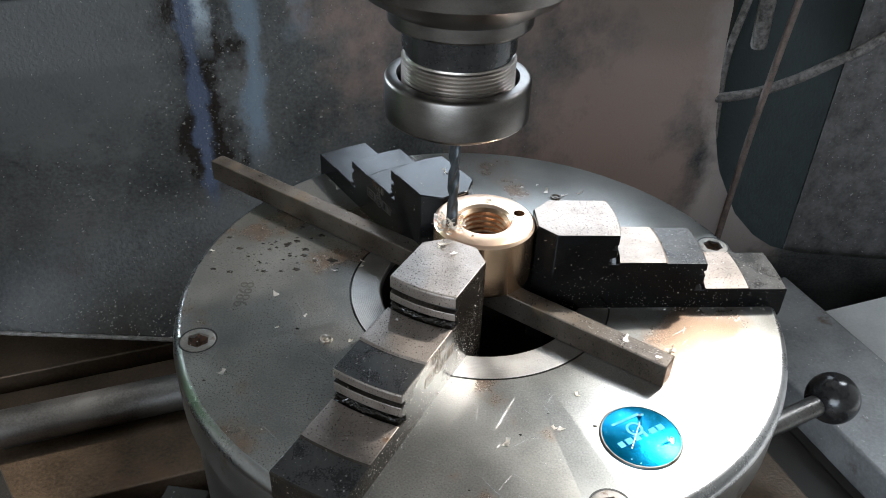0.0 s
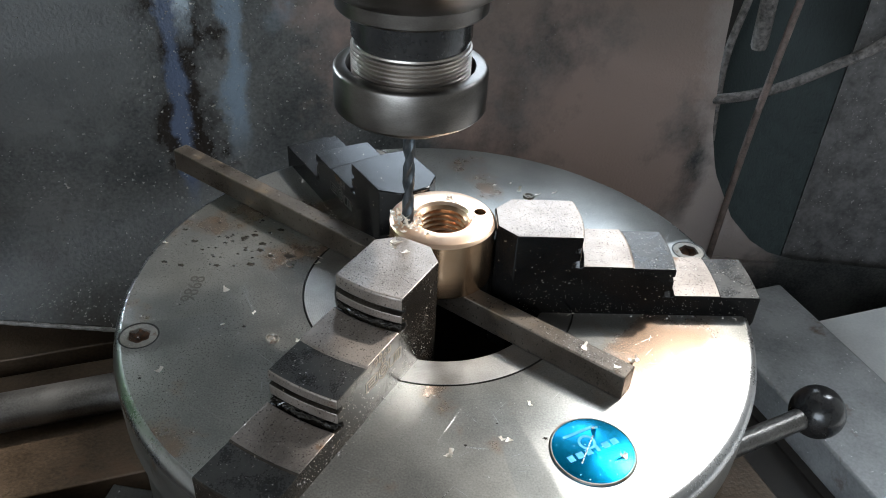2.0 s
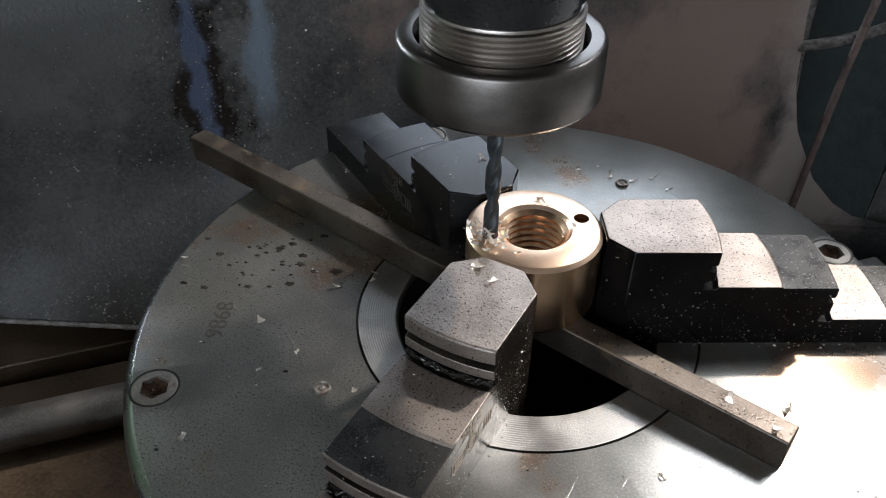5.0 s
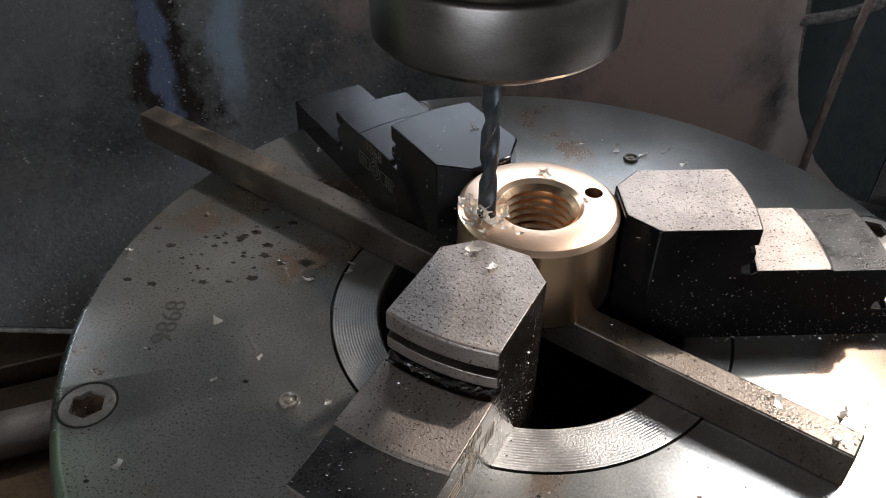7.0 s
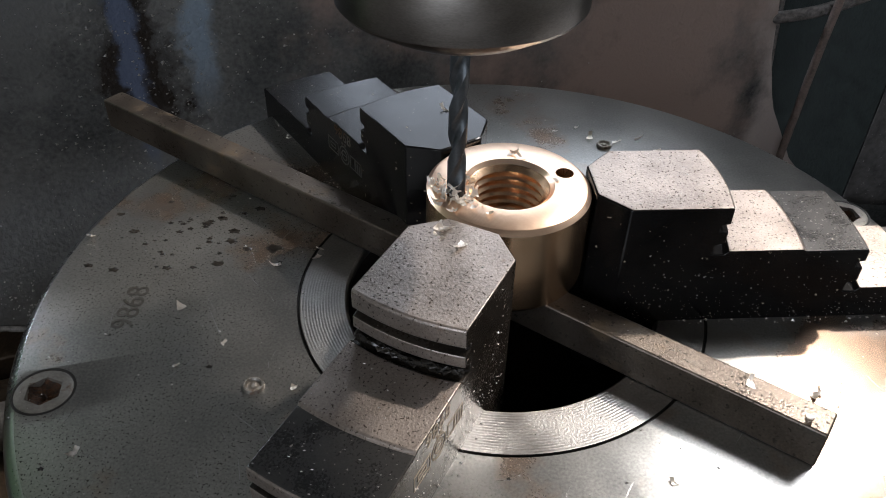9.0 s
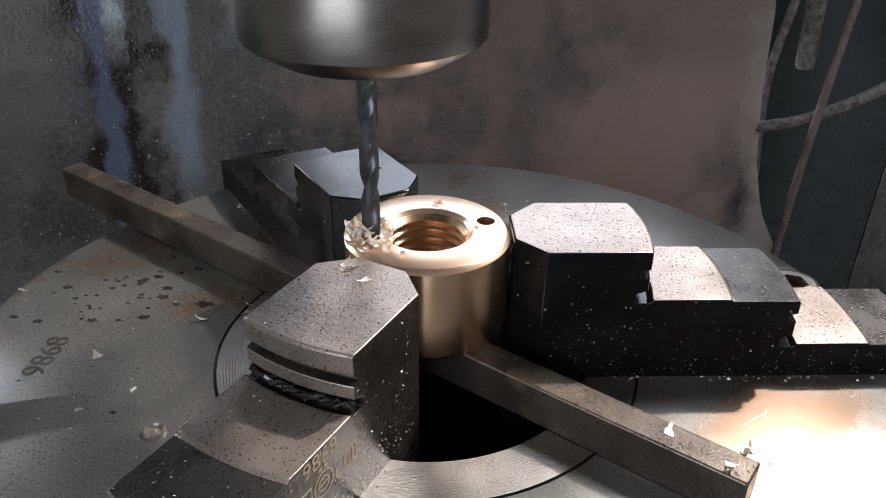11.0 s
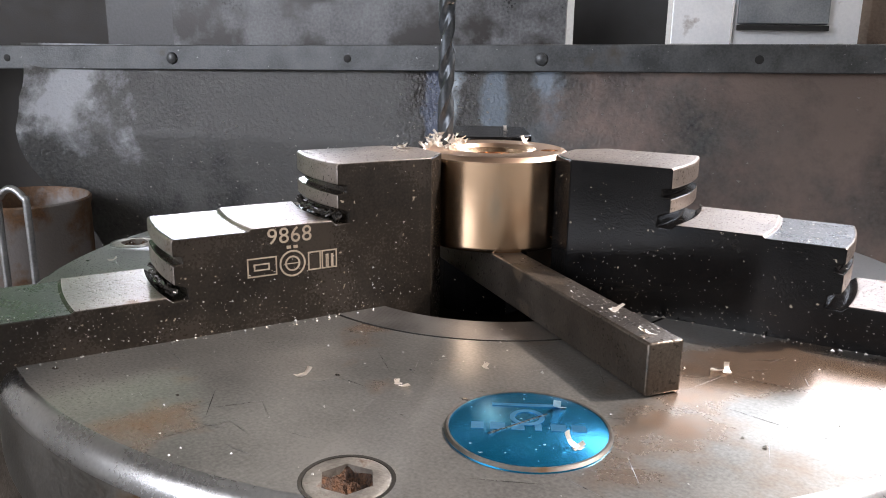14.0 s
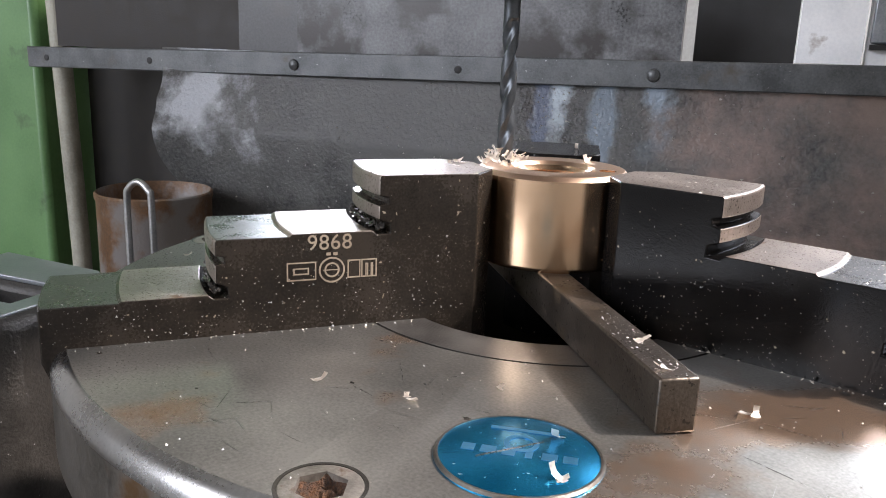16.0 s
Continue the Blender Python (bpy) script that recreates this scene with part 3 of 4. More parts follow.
lever = thing("clamp_lever", "black ball-ended steel clamping lever", "lever", Matrix.Translation((0.21, 0.105, -0.134)) @ pose(0, 0, 0, 0, 0, math.degrees(math.atan2(0.025, 0.035))))
bm = bmesh.new()
bmesh.ops.create_uvsphere(bm, u_segments=40, v_segments=24, radius=0.0156)
part("ball_knob", bm, M_KNOB, lever, "glossy black ball knob")
part("lever_shaft", tube([(-0.15, 0, 0), (-0.013, 0, 0)], 0.0062, 24), M_ROD, lever, "bright worn steel shaft")

# ---- rotary table and chuck --------------------------------------------------------------------------------
rotary = thing("rotary_table", "dark oily rotary table under the chuck", "rotary table", pose(0, 0, TABLE_Z))
part("rotary_body", lathe([(0, 0), (0.135, 0), (0.135, 0.05), (0.118, 0.06), (0.118, 0.098), (0, 0.098)], 96), M_CAST, rotary)
part("index_block", block(-0.128, -0.108, -0.075, -0.055, 0.07, 0.116), M_CAST, rotary, bevel=0.001)

chuck = thing("lathe_chuck", "worn steel three-jaw chuck lying face up with stepped jaws", "chuck")
R = 0.1248
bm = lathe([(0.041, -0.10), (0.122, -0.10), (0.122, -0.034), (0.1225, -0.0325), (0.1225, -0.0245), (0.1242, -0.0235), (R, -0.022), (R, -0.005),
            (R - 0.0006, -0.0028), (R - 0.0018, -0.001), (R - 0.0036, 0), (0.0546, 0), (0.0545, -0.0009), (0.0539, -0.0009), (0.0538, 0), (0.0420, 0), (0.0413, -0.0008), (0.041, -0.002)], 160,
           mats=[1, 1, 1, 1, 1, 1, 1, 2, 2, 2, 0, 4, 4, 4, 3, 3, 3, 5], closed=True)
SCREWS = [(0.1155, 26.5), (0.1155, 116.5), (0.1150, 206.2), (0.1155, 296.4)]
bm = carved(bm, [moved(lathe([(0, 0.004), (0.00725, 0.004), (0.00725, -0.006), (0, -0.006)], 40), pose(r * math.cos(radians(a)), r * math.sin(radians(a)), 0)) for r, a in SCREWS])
# last material: bore wall, near-black for the shade of its depth
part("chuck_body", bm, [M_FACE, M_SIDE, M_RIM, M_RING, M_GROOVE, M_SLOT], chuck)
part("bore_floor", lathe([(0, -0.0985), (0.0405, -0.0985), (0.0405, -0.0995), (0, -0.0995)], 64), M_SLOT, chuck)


def packed_dirt(seed):
    """Uneven crust of dirt in a screw's socket, sunk in the middle."""
    rnd = random.Random(seed)
    bm = bmesh.new()
    rings = []
    for k, rad in enumerate((0.0007, 0.0016, 0.0024, 0.0031, 0.0037, 0.0043)):
        ring = []
        for q in range(20):
            w = q * math.tau / 20
            rr = rad * (1 + rnd.uniform(-0.06, 0.06) if k < 5 else 1)
            z = -0.0026 + 0.0021 * (k / 5) ** 2 + rnd.uniform(-0.0005, 0.0005)
            ring.append(bm.verts.new((rr * math.cos(w), rr * math.sin(w), min(z, -0.0001))))
        rings.append(ring)
    mid = bm.verts.new((0, 0, -0.0027))
    for q in range(20):
        p = (q + 1) % 20
        bm.faces.new((mid, rings[0][q], rings[0][p]))
        for k in range(5):
            bm.faces.new((rings[k][q], rings[k + 1][q], rings[k + 1][p], rings[k][p]))
    return bm


for r, a in SCREWS:
    a = radians(a)
    m = pose(r * math.cos(a), r * math.sin(a), 0, 0, 0, math.degrees(a) + 20)
    hexagon = [(0.0044 * math.cos(k * math.pi / 3), 0.0044 * math.sin(k * math.pi / 3)) for k in range(6)]
    head = carved(lathe([(0, 0.00014), (0.0062, 0.00014), (0.0066, 0.0), (0.0066, -0.004), (0, -0.004)], 48), [prism(hexagon, -0.0035, 0.002)])
    screw = part("cap_screw", head, M_SCREW, chuck, "rusted socket-head screw", m=m)
    part("counterbore", lathe([(0.0067, 0.00008), (0.0073, 0.00008), (0.0073, -0.001), (0.0067, -0.001)], 48, closed=True), M_GROOVE, screw)
    part("socket_dirt", packed_dirt(r * 1000 + a), M_DIRT, screw, "rusty dirt packed in the socket")
for x, y in ((-0.0553, -0.0424), (0.0302, 0.0812)):
    oiler = part("oil_nipple", lathe([(0, 0.0008), (0.0007, 0.0006), (0.001, 0.0002), (0.0016, 0.0002), (0.002, 0.0009), (0.0024, 0.0009), (0.0026, 0.0003), (0.0026, -0.001), (0, -0.001)], 28), M_SCREW, chuck, m=pose(x, y, 0))
badge = part("badge", lathe([(0, 0.0006), (0.0136, 0.0006), (0.0142, 0.0003), (0.0142, -0.0004), (0, -0.0004)], 64), M_BLUE, chuck, "round bright blue enamel badge", m=pose(0.0625, -0.0725, 0, 0, 0, 37))
for k, w in enumerate((0.0022, 0.0026, 0.0022, 0.0012, 0.0026, 0.0024)):
    x = -0.0085 + k * 0.0034
    part("print_bar", block(x - w / 2, x + w / 2, -0.0012, 0.0012, 0.0004, 0.00066), M_BADGE, badge)
part("print_ring", lathe([(0.0021, 0.0004), (0.0021, 0.0007), (0.003, 0.0007), (0.003, 0.0004)], 32, closed=True), M_BADGE, badge, m=pose(0, 0.0035, 0))
part("print_line", block(-0.006, 0.006, 0.0078, 0.0088, 0.0004, 0.00068), M_BADGE, badge)
part("badge_rim", lathe([(0.0134, 0.0004), (0.0134, 0.00075), (0.0138, 0.00075), (0.0142, 0.0003)], 64, closed=True), M_SIDE, badge, "dark worn rim")
part("scratch", block(-0.0065, 0.0065, -0.00022, 0.00022, 0.0005, 0.00072), M_RIM, badge, "bright diagonal scratch", m=pose(-0.0015, 0.001, 0, 0, 0, 38))
number = moved(writing("9868", 0.0060, 0.00005), pose(-0.0952, -0.0205, 0.00012, 0, 0, 96))
part("stamped_number", number, M_SIDE, chuck, "stamped serial figures")


def jaw_mesh():
    """x outwards, y across, z up. Arched steps that follow the chuck's axis."""
    W, H1, H2, H3 = 0.01315, 0.0358, 0.0228, 0.0097
    A1, A2, A3 = 0.0535, 0.0904, 0.1262
    prof = [("tip", 0, -0.02), ("tip", 0, H1 - 0.0004), ("tip", 0.0004, H1),                # nose
            (A1, -0.0004, H1), (A1, 0, H1 - 0.0005), (A1, 0, H1 - 0.0048), (A1, -0.0022, H1 - 0.0052), (A1, -0.0022, H1 - 0.0068), (A1, 0, H1 - 0.0072),
            (A1, 0, H2 + 0.0026), (A1, -0.0026, H2 + 0.0016), (A1, -0.0028, H2 - 0.0009), (A1, 0.0004, H2 - 0.0011), (A1, 0.0016, H2),
            (0.0735, 0, H2), (0.0742, 0, H2 - 0.0006), (A2, -0.0004, H2 - 0.0006), (A2, 0, H2 - 0.0011),
            (A2, 0, H2 - 0.0042), (A2, -0.002, H2 - 0.0046), (A2, -0.002, H2 - 0.006), (A2, 0, H2 - 0.0064),
            (A2, 0, H3 + 0.0026), (A2, -0.0026, H3 + 0.0016), (A2, -0.0028, H3 - 0.0009), (A2, 0.0004, H3 - 0.0011), (A2, 0.0016, H3),
            (0.1098, 0, H3), (0.1105, 0, H3 - 0.0005), (A3, -0.0004, H3 - 0.0005), (A3, 0, H3 - 0.001), (A3, 0, -0.003), (A3, -0.006, -0.02)]
    kinds = {2: 1, 13: 1, 15: 2, 26: 1, 28: 2, 4: 1, 8: 1, 17: 1, 21: 1, 3: 1, 14: 1, 16: 1}
    bm = bmesh.new()
    rows = []
    ys = [-W, -0.0106, -0.0085, -0.0062, -0.004, -0.002, 0, 0.002, 0.004, 0.0062, 0.0085, 0.0106, W]
    for y in ys:
        row = []
        for base, dx, z in prof:
            if base == "tip":
                x = 0.0203 + max(0, abs(y) - 0.0062) / (W - 0.0062) * 0.0068 + dx
            else:
                x = math.sqrt(base * base - y * y) + dx
            row.append(bm.verts.new((x, y, z)))
        rows.append(row)
    n = len(prof)
    for a, b in zip(rows, rows[1:]):
        for i in range(n):
            j = (i + 1) % n
            f = bm.faces.new((a[i], a[j], b[j], b[i]))
            f.material_index = kinds.get(i, 0)
    bm.faces.new(rows[0])
    bm.faces.new(rows[-1][::-1])
    return bm


jaw_angles = (250.63, 10.63, 130.63)
first = part("chuck_jaw", jaw_mesh(), [M_SUNDUSTY, M_TOP, M_TOPDARK], chuck, "black-oxide stepped jaw with ground steps", m=pose(0, 0, 0, 0, 0, jaw_angles[0]), bevel=0.00035)
side = pose(0, 0.01315, 0) @ pose(0, 0, 0, 90, 0, 180)
part("marking", moved(writing("9868", 0.0037, 0.00004, spacing=1.05), side @ pose(-0.0637, 0.0204, 0.00006)), M_MARK, first, "pale laser-marked figures")


def outline(x0, x1, z0, z1, t=0.00045):
    return joined(block(x0, x1, z0, z0 + t, 0, 0.0001), block(x0, x1, z1 - t, z1, 0, 0.0001), block(x0, x0 + t, z0 + t, z1 - t, 0, 0.0001), block(x1 - t, x1, z0 + t, z1 - t, 0, 0.0001))


mark = joined(outline(-0.0105, -0.0037, -0.0022, 0.0022, 0.0003), outline(-0.0090, -0.0054, -0.0008, 0.0008, 0.0003), block(-0.0014, 0.0014, -0.0001, 0.0001, 0, 0.0001), outline(0.0037, 0.0068, -0.0022, 0.0022, 0.0003), outline(0.0070, 0.0108, -0.0022, 0.0022, 0.0003),
              outline(0.0080, 0.0087, -0.0022, 0.0012, 0.0003), outline(0.0093, 0.0099, -0.0022, 0.0012, 0.0003),
              lathe([(0.0031, 0), (0.0031, 0.0001), (0.0027, 0.0001), (0.0027, 0)], 32, closed=True), lathe([(0.0018, 0), (0.0018, 0.0001), (0.0014, 0.0001), (0.0014, 0)], 32, closed=True),
              block(-0.0013, -0.0003, 0.0035, 0.0042, 0, 0.0001), block(0.0003, 0.0013, 0.0035, 0.0042, 0, 0.0001))
part("marking_emblem", moved(mark, side @ pose(-0.0632, 0.0139, 0)), M_MARK, first, "pale outlined maker's emblem")
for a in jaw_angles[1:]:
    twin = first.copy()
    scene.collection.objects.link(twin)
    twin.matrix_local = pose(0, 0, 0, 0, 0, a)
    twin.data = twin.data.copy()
    # flanks out of the sun take the darker oxide
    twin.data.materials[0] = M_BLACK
    if a > 100:          # the rear jaw's shade is painted: black steps and dimmed markings
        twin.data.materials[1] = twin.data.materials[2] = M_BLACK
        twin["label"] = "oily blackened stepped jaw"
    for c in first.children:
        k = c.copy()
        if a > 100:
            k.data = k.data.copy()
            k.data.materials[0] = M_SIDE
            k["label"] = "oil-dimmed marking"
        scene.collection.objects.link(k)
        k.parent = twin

# ---- work piece, packing bar, drill ------------------------------------------------------------------------
BAR_Z = 0.0107
packing = thing("packing_bar", "square mild-steel bar laid across the chuck under the ring", "steel bar", pose(0.0715, -0.0478, 0, 0, 0, -28.2))
part("bar_stock", block(-0.2424, 0, 0, 0.0078, 0.0002, BAR_Z), M_BAR, packing, bevel=0.0005)

TOP_Z = 0.0352
ring = thing("bronze_ring", "turned bronze ring with threaded bore held in the jaws", "bronze ring", pose(0, 0, BAR_Z))
h = TOP_Z - BAR_Z
bm = lathe([(0.0201, 0.0006), (0.0202, 0.0012), (0.0202, h - 0.0012), (0.0191, h - 0.0001), (0.0189, h), (0.0112, h), (0.0099, h - 0.0013), (0.0099, 0.0), (0.0196, 0.0)], 128, closed=True)
rows, z = [(0.0101, h - 0.0010), (0.0098, h - 0.0012)], h - 0.0012
while z > 0.0016:
    z -= 0.0014
    rows += [(0.0086, z + 0.0004), (0.0086, z), (0.0098, z - 0.0006), (0.0098, z - 0.001)]
    z -= 0.001
rows += [(0.0098, 0.0002), (0.0101, 0.0002)]
part("thread", lathe(rows, 96, closed=True), M_BRASS, ring, "coarse bronze bore thread")
DRILL = (-0.0124, -0.0062)

hole_a = moved(lathe([(0, -0.01), (0.0023, -0.01), (0.0023, 0.05), (0, 0.05)], 24), pose(0.0134, 0.0066, 0))
hole_b = moved(lathe([(0, h - 0.012), (0.00235, h - 0.012), (0.00235, 0.05), (0, 0.05)], 24), pose(*DRILL, 0))
bm = carved(bm, [hole_a, hole_b])
for f in bm.faces:
    c = f.calc_center_median()
    f.material_index = 1 if c.z > h - 0.0013 and f.normal.z > 0.3 else 0
part("ring_body", bm, [M_BRASS, M_BRASSTOP], ring)

NUT_Z = 0.0790
spindle = thing("milling_spindle", "milling spindle with collet chuck and rusty flange", "spindle", pose(*DRILL, NUT_Z))
part("collet_nut", lathe([(0.0045, 0.003), (0.0075, 0.0012), (0.0115, 0.0004), (0.0185, 0), (0.0192, 0.0004), (0.0250, 0.0038), (0.0258, 0.0048), (0.0258, 0.0176), (0.0253, 0.0184), (0.0244, 0.0188), (0.0216, 0.0188), (0.0211, 0.0170), (0.0208, 0.012), (0.0045, 0.012)], 128, closed=True), M_NUT, spindle, "brushed grey collet nut")
part("collet", lathe([(0.0023, 0.0035), (0.0046, 0.0035), (0.0046, 0.012), (0.0023, 0.012)], 32, closed=True), M_THREAD, spindle)
prof = []
z = 0.0125
while z < 0.0262:
    prof += [(0.0199, z), (0.0199, z + 0.0003), (0.0192, z + 0.0007), (0.0192, z + 0.0009)]
    z += 0.0014
part("holder_thread", lathe([(0, 0.0124)] + prof + [(0.0190, z), (0, z)], 96), M_THREAD, spindle, "bright threaded holder")
bm = lathe([(0, 0.026), (0.0186, 0.026), (0.0186, 0.0285), (0.0197, 0.029), (0.0197, 0.0375), (0.0190, 0.038), (0, 0.038)], 96)
part("holder_collar", bm, M_KNOB, spindle, "blackened holder collar")
part("spindle_nose", lathe([(0, 0.0375), (0.0238, 0.0375), (0.0245, 0.0383), (0.0245, 0.0425), (0.0330, 0.0478), (0.0365, 0.0515), (0.0370, 0.0580), (0, 0.058)], 96), M_NUT, spindle, "grey tapered spindle nose")
part("flange_ring", lathe([(0, 0.0705), (0.0640, 0.0705), (0.0665, 0.0712), (0.0680, 0.0735), (0.0680, 0.0800), (0.0655, 0.0815), (0.0640, 0.0830), (0, 0.083)], 128), M_RUST, spindle, "rusty lower flange ring")
part("spindle_sleeve", lathe([(0, 0.057), (0.034, 0.057), (0.036, 0.0706), (0, 0.0706)], 64), M_HEAD, spindle)
part("head_casting", lathe([(0, 0.082), (0.0655, 0.082), (0.0680, 0.086), (0.0690, 0.102), (0.066, 0.118), (0.058, 0.135), (0.056, 0.30), (0, 0.30)], 96), M_HEAD, spindle, "oily dark spindle head casting")
p = MACHINE.inverted() @ Vector((*DRILL, 0))
# out of view; its underside is set low to shade the left clamp
part("head_block", block(-0.10, 0.10, -0.10, 0.62 - p.y, 0.18, 0.54), M_HEAD, spindle, "unseen milling head block, set low to shade the clamp", m=pose(0, 0, 0, 0, 0, 27.8), bevel=0.02)

# unseen box added to keep the sun off the left of the chuck face
part("head_cover", block(0.09, 0.178, -0.16, 0.128 - p.y, 0.18, 0.44), M_HEAD, spindle, m=pose(0, 0, 0, 0, 0, 27.8), bevel=0.01)


def drill_mesh(r=0.0022, z0=-0.0455, z1=0.006, turns=1.9, seg=28, rows=70):
    """Two-fluted twist drill with a conical point and plain shank."""
    bm = bmesh.new()
    prev = None
    for i in range(rows + 1):
        z = z0 + (z1 - z0) * i / rows
        depth = 0.5 if z < -0.006 else 0.0
        tip = min(1.0, (z - z0 + 0.0001) / 0.0011)
        ring_ = []
        for k in range(seg):
            a = 2 * math.pi * k / seg
            f = max(0.0, math.cos(2 * a) - 0.05) ** 0.7
            rr = r * (1 - depth * f) * tip
            t = a + 2 * math.pi * turns * (z - z0) / (z1 - z0)
            ring_.append(bm.verts.new((rr * math.cos(t), rr * math.sin(t), z)))
        if prev:
            for k in range(seg):
                j = (k + 1) % seg
                bm.faces.new((prev[k], prev[j], ring_[j], ring_[k]))
        prev = ring_
    return bm


part("twist_drill", drill_mesh(), M_DRILL, spindle, "blue-black twist drill")

# ---- loose chips -------------------------------------------------------------------------------------------
rnd = random.Random(7)


def curl(length, width, turn, bend):
    """A small torn, curled shaving."""
    bm = bmesh.new()
    rows = []
    n = 7
    for i in range(n):
        t = i / (n - 1)
        a = turn * t
        w = width * (1.25 - 1.15 * t) * (0.75 + 0.5 * rnd.random())
        x, z = length * math.sin(a) / max(turn, 0.01), length * (1 - math.cos(a)) / max(turn, 0.01)
        rows.append([bm.verts.new((x, -w + bend * t * length, z + 0.15 * w)), bm.verts.new((x, 0, z)), bm.verts.new((x, w + bend * t * length, z + 0.15 * w))])
    for a, b in zip(rows, rows[1:]):
        for k in range(2):
            bm.faces.new((a[k], a[k + 1], b[k + 1], b[k]))
    bmesh.ops.solidify(bm, geom=bm.faces[:], thickness=0.00012)
    return bm


CURLS = [mesh_of("metal_chip", curl(l, w, t, b), M_CHIP) for l, w, t, b in
         ((0.0026, 0.0007, 0.7, 0.2), (0.0020, 0.0008, 1.1, -0.5), (0.0028, 0.0005, 1.5, 0.3), (0.0016, 0.0006, 0.6, 0.6), (0.0024, 0.0009, 0.9, 0.1), (0.0022, 0.0007, 1.7, -0.4))]


def chip(x, y, z, size=1.0, label="small curled bronze chip lying loose"):
    ob = new("metal_chip", CURLS[rnd.randrange(len(CURLS))])
    ob.matrix_world = pose(x, y, z + 0.0001, rnd.uniform(-12, 12), rnd.uniform(-2, 14), rnd.uniform(0, 360)) @ Matrix.Scale(size * 1.3, 4)
    return tagged(ob, label, "metal chip", "loose metal chips")


on_face = [(0.0252, 0.0846), (0.041, 0.0871), (0.0122, 0.0883), (-0.1195, 0.0071), (-0.0618, 0.0025), (-0.052, 0.0079), (-0.052, 0.0109), (-0.0467, -0.0413),
           (-0.0885, -0.0672), (-0.0761, -0.0382), (-0.0673, -0.0304), (-0.0819, -0.0193), (0.0168, -0.0842), (0.0413, -0.0566), (0.0344, -0.0733), (0.0763, -0.0253), (0.0785, -0.0262),
           (0.020, 0.092), (0.033, 0.0835), (0.047, 0.0795), (0.0338, -0.0737)]
for x, y in on_face:
    chip(x, y, 0, rnd.uniform(0.8, 1.25), "pale curled chip on the chuck face")
for x, y in ((0.0734, -0.0732), (0.0722, -0.0741), (0.0626, -0.0625)):
    chip(x, y, 0.0006, 1.1, "pale curled chip on the blue badge")
for x, y in ((-0.013, -0.0254), (-0.0082, -0.0259), (-0.019, 0.0318), (-0.0145, -0.0225), (-0.0123, -0.0206)):
    chip(x, y, 0.0358, rnd.uniform(0.9, 1.3), "curled bronze chip on a jaw")
for x, y in ((0.0692, -0.0424), (0.0574, -0.0362)):
    chip(x, y, 0.0107, 1.1, "curled bronze chip on the steel bar")
for x, y in ((-0.0015, 0.0129), (0.004, 0.0121), (0.0105, 0.0037), (-0.0038, -0.0128), (0.001, 0.0148), (-0.0083, -0.0113)):
    chip(x, y, TOP_Z, rnd.uniform(0.8, 1.2), "curled bronze chip on the ring")
heap = []
for k in range(95):
    a, r = rnd.uniform(0, 2 * math.pi), 0.0024 + abs(rnd.gauss(0, 0.0026))
    x, y = DRILL[0] + r * math.cos(a) + 0.001, DRILL[1] + r * math.sin(a) - 0.0006
    if math.hypot(x, y) > 0.0192 or math.hypot(x, y) < 0.0105:
        continue
    z = TOP_Z + rnd.random() * max(0.0004, 0.0036 - 0.8 * (r - 0.0024))
    heap.append(moved(curl(rnd.uniform(0.0014, 0.0032), rnd.uniform(0.0003, 0.0008), rnd.uniform(0.6, 3), rnd.uniform(-0.3, 0.3)),
                      pose(x, y, z, rnd.uniform(-60, 60), rnd.uniform(-60, 40), rnd.uniform(0, 360))))
tagged(part("chip_heap", joined(*heap), M_CHIP), "heap of bright bronze drilling chips round the drill", "metal chips", kind="stuff")
grit = []
M_GRIT = material("steel_dust", (0.35, 0.33, 0.31), (0.62, 0.59, 0.55), (0.3, 0.5), 0.8, 300, 2000, 0.2)
for k in range(600):
    a, r = rnd.uniform(0, 2 * math.pi), 0.123 * math.sqrt(rnd.random())
    if r < 0.043 and rnd.random() < 1:
        continue
    s = abs(rnd.gauss(0, 0.00016)) + 0.0001
    grit.append((r * math.cos(a), r * math.sin(a), s * 0.35, s))
for k in range(420):          # swept up along the jaws' feet
    a = radians(rnd.choice(jaw_angles))
    u, v = rnd.uniform(0.043, 0.12), 0.0133 + abs(rnd.gauss(0, 0.0012))
    v *= rnd.choice((-1, 1))
    s = abs(rnd.gauss(0, 0.0002)) + 0.00012
    grit.append((u * math.cos(a) - v * math.sin(a), u * math.sin(a) + v * math.cos(a), s * 0.35, s))
verts, faces = [], []
for x, y, z, s in grit:
    o, a = len(verts), rnd.uniform(0, 6.3)
    for q in range(3):
        verts.append((x + s * math.cos(a + q * 2.1), y + s * rnd.uniform(0.4, 1) * math.sin(a + q * 2.1), z * rnd.uniform(0.2, 1)))
    verts.append((x, y, z + s * 0.7))
    faces += [(o, o + 1, o + 3), (o + 1, o + 2, o + 3), (o + 2, o, o + 3), (o, o + 2, o + 1)]
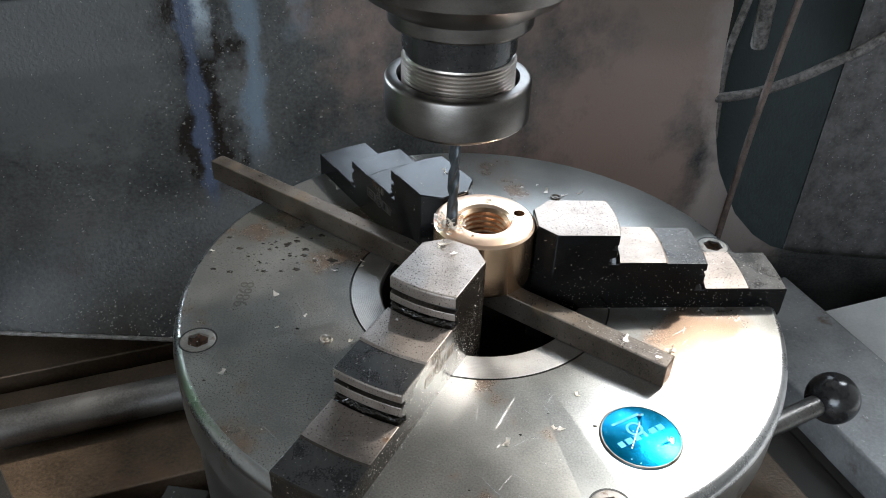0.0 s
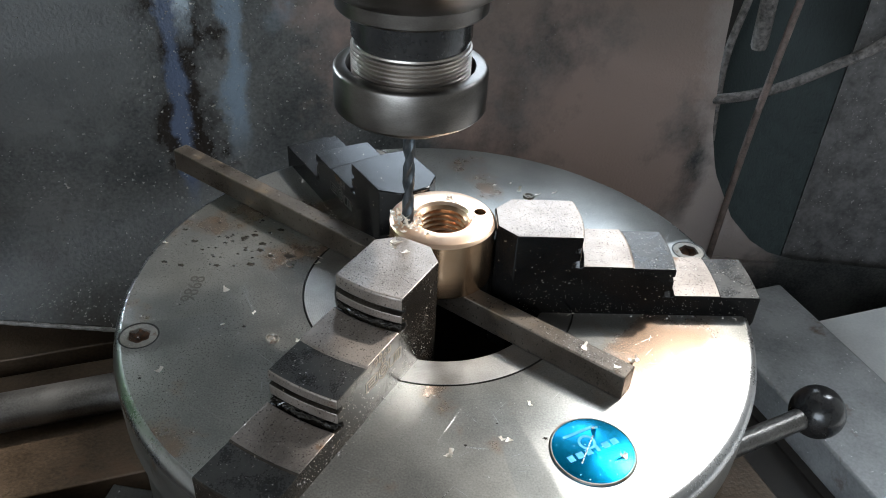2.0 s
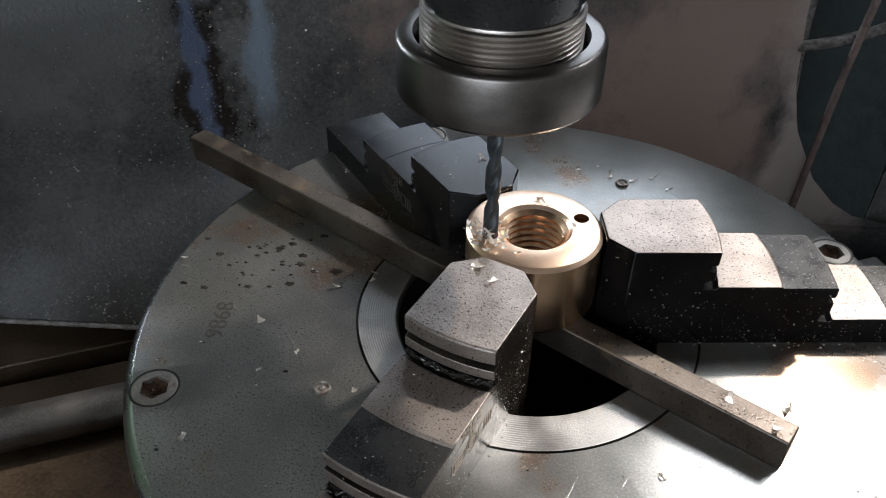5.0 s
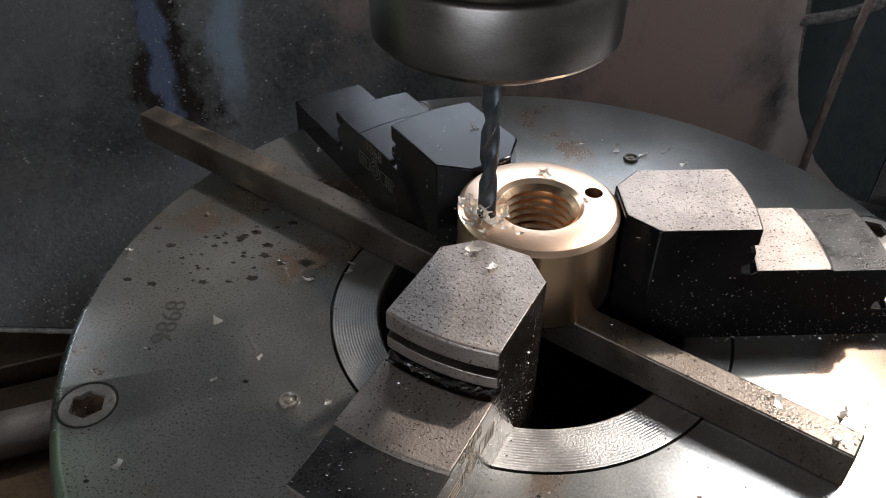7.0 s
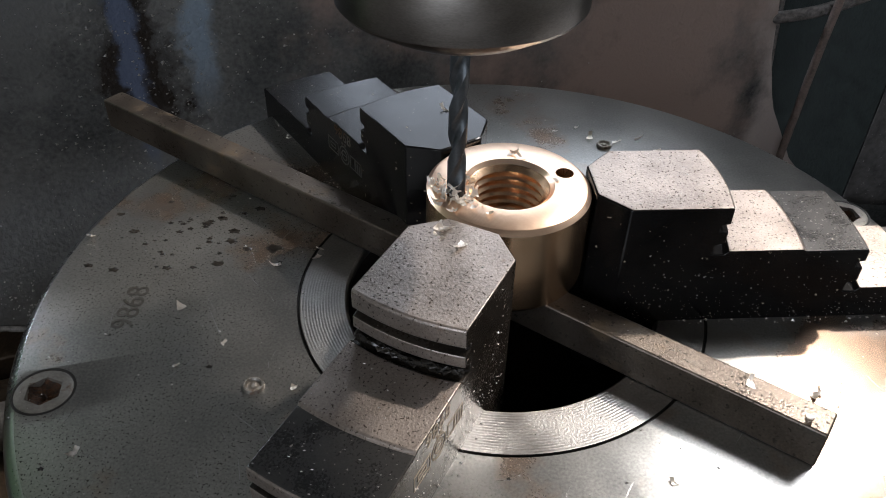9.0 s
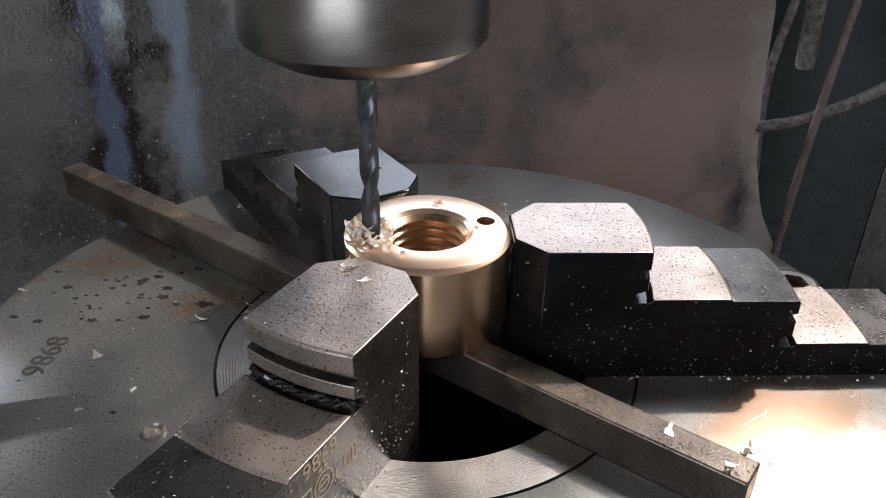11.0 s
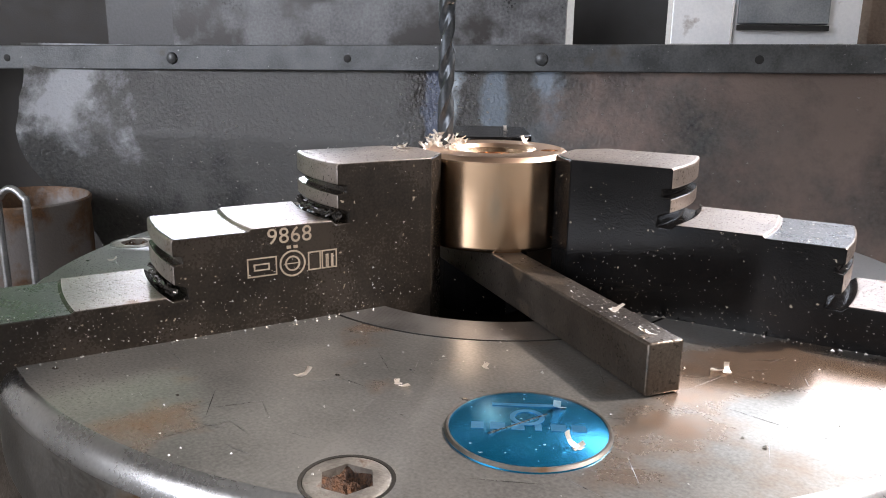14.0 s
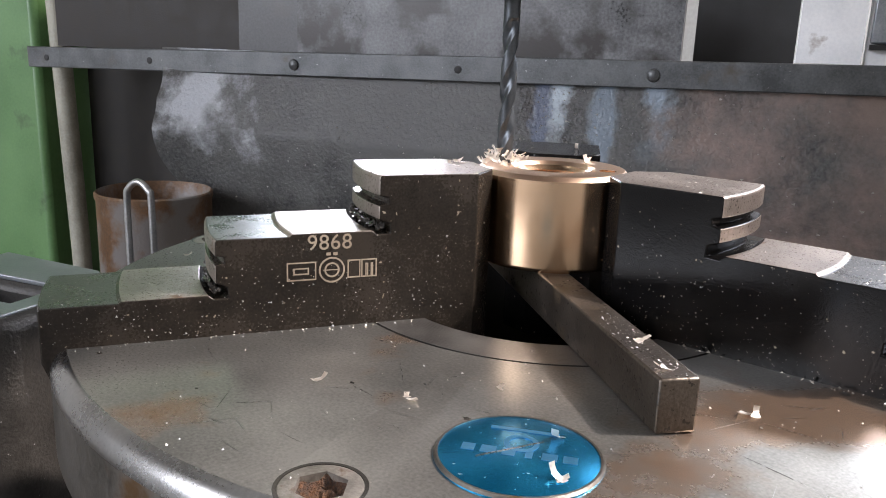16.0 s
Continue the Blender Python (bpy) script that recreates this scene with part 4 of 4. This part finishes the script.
for k in range(1500):         # lying on the ground steps and along the bar
    if k < 1200:
        a, u, v = radians(jaw_angles[0] if k % 4 == 0 else jaw_angles[1]), rnd.uniform(0.028, 0.124), rnd.uniform(-0.0125, 0.0125)
        d = math.hypot(u, v)
        z = 0.0358 if d < 0.0530 else 0.0228 if 0.0555 < d < 0.0735 else 0.0222 if 0.0742 < d < 0.0895 else 0.0097 if 0.0925 < d < 0.1098 else 0.0092 if d < 0.1255 and d > 0.1105 else None
        if z is None:
            continue
        x, y = u * math.cos(a) - v * math.sin(a), u * math.sin(a) + v * math.cos(a)
    else:
        u, v = rnd.uniform(-0.035, -0.001) if k < 1400 else rnd.uniform(-0.23, 0), rnd.uniform(0.0005, 0.0073)
        x, y, z = 0.0715 + u * math.cos(radians(-28.2)) - v * math.sin(radians(-28.2)), -0.0478 + u * math.sin(radians(-28.2)) + v * math.cos(radians(-28.2)), 0.0107
        if math.hypot(x, y) < 0.0215:
            continue
    s, w = abs(rnd.gauss(0, 0.0001)) + 0.00005, rnd.uniform(0, 6.3)
    o = len(verts)
    for q in range(3):
        verts.append((x + 1.5 * s * math.cos(w + q * 2.1), y + s * rnd.uniform(0.4, 1) * math.sin(w + q * 2.1), z + 0.00003))
    verts.append((x, y, z + s * 0.7))
    faces += [(o, o + 1, o + 3), (o + 1, o + 2, o + 3), (o + 2, o, o + 3), (o, o + 2, o + 1)]
for k in range(900):          # clinging to the flanks of the jaws
    a = radians(rnd.choice(jaw_angles[:2]))
    u, z = rnd.uniform(0.03, 0.124), abs(rnd.gauss(0, 0.010)) + 0.0005
    if z > (0.0352 if u < 0.052 else 0.022 if u < 0.088 else 0.0088):
        continue
    v, s = (0.01312 if a > 3 else -0.01312), abs(rnd.gauss(0, 0.00011)) + 0.00008
    w = v + math.copysign(s, v)
    o = len(verts)
    for q in range(3):
        du, dz = s * math.cos(q * 2.1 + k), s * math.sin(q * 2.1 + k) * rnd.uniform(0.5, 1.2)
        verts.append(((u + du) * math.cos(a) - v * math.sin(a), (u + du) * math.sin(a) + v * math.cos(a), z + dz))
    verts.append((u * math.cos(a) - w * math.sin(a), u * math.sin(a) + w * math.cos(a), z))
    faces += [(o, o + 1, o + 3), (o + 1, o + 2, o + 3), (o + 2, o, o + 3), (o, o + 2, o + 1)]
me = bpy.data.meshes.new("steel_dust")
me.from_pydata(verts, [], faces)
me.materials.append(M_GRIT)
tagged(new("steel_dust", me), "fine bright metal dust scattered over the chuck", "metal dust", kind="stuff")

flecks = []
for k in range(1900):          # bright flecks stuck to the oily sheet
    s_, z_ = (rnd.gauss(-0.09, 0.10), rnd.uniform(-0.19, 0.042)) if k < 1000 else (rnd.gauss(-0.08, 0.018), rnd.uniform(-0.12, 0.05)) if k < 1350 else (rnd.uniform(-0.29, 0.0), rnd.gauss(-0.178, 0.007))
    if not -0.36 < s_ < 0.33:
        continue
    y_ = sheet_y(s_, z_) - 0.0003
    flecks.append((s_, y_, z_, 0.00034 + abs(rnd.gauss(0, 0.0005))))
verts, faces = [], []
for x, y, z, s in flecks:
    o, a = len(verts), rnd.uniform(0, 6.3)
    for q in range(3):
        verts.append((x + s * math.cos(a + q * 2.1), y + 0.0004, z + s * rnd.uniform(0.4, 1) * math.sin(a + q * 2.1)))
    verts.append((x, y - s * 0.6, z))
    faces += [(o, o + 1, o + 3), (o + 1, o + 2, o + 3), (o + 2, o, o + 3), (o, o + 2, o + 1)]
me = bpy.data.meshes.new("metal_flecks")
me.from_pydata(verts, [], faces)
me.materials.append(M_GRIT)
ob = new("metal_flecks", me)
ob.matrix_world = MACHINE
tagged(ob, "bright metal flecks stuck to the oily guard sheet", "metal flecks", kind="stuff")

verts, faces = [], []
for k in range(85):          # dark oil drops on the face and the guard side of the chuck
    if k < 60:
        x, y = rnd.gauss(-0.085, 0.018), rnd.gauss(0.012, 0.010)
    else:
        x, y = rnd.gauss(-0.03, 0.05), rnd.gauss(-0.05, 0.04)
    if not 0.056 < math.hypot(x, y) < 0.119:
        continue
    r = 0.00025 + abs(rnd.gauss(0, 0.00055 if k < 60 else 0.00025))
    o, n = len(verts), 10
    for ring_r, z in ((1.0, 0.00003), (0.6, 0.00014)):
        for q in range(n):
            w = r * ring_r * (1 + 0.3 * math.sin(3 * q + k) * ring_r)
            verts.append((x + 1.5 * w * math.cos(q * 0.6283 + k), y + w * math.sin(q * 0.6283 + k), z))
    for q in range(n):
        j = (q + 1) % n
        faces.append((o + q, o + j, o + n + j, o + n + q))
    faces.append(tuple(range(o + n, o + 2 * n)))
me = bpy.data.meshes.new("oil_drops")
me.from_pydata(verts, [], faces)
me.materials.append(M_OIL)
tagged(new("oil_drops", me), "dark oil drops spattered on the chuck face", "oil drops", kind="stuff")


def swarf(radius, z):
    """Black oily swarf packed along a jaw's relief groove."""
    r = random.Random(int(radius * 1e4))
    many = []
    for strand in range(5):
        pts = []
        for q in range(16):
            y = -0.0125 + 0.025 * q / 15
            pts.append((math.sqrt(radius * radius - y * y) - 0.0006 + r.uniform(-0.0008, 0.0010), y, z + r.uniform(-0.0005, 0.0012)))
        many.append(tube(pts, lambda t: 0.0004 + 0.00025 * math.sin(30 * t + strand), 6))
    return joined(*many)


for base, z in ((0.0535, 0.0230), (0.0904, 0.0099)):
    part("packed_swarf", swarf(base, z), M_OIL, first, "black oily swarf in the groove")

rnd = random.Random(21)
verts, faces = [], []
for k in range(260):          # fine bright scratches on the worn face
    a, r = rnd.uniform(0, 2 * math.pi), math.sqrt(rnd.uniform(0.056 ** 2, 0.119 ** 2))
    way = a + math.pi / 2 + rnd.gauss(0, 0.5) if rnd.random() < 0.7 else rnd.uniform(0, 6.3)
    half, w = rnd.uniform(0.0015, 0.007) * (2 if k % 17 == 0 else 1), rnd.uniform(0.00003, 0.00008)
    x, y, c, d = r * math.cos(a), r * math.sin(a), math.cos(way), math.sin(way)
    if math.hypot(x, y) + half > 0.120 or math.hypot(x, y) - half < 0.055:
        continue
    o = len(verts)
    verts += [(x - c * half, y - d * half, 0.00004), (x - d * w, y + c * w, 0.00005), (x + c * half, y + d * half, 0.00004), (x + d * w, y - c * w, 0.00005)]
    faces.append((o, o + 3, o + 2, o + 1))
me = bpy.data.meshes.new("face_scratches")
me.from_pydata(verts, [], faces)
me.materials.append(M_RIM)
tagged(new("face_scratches", me), "fine bright scratches across the worn chuck face", "scratches", kind="stuff")
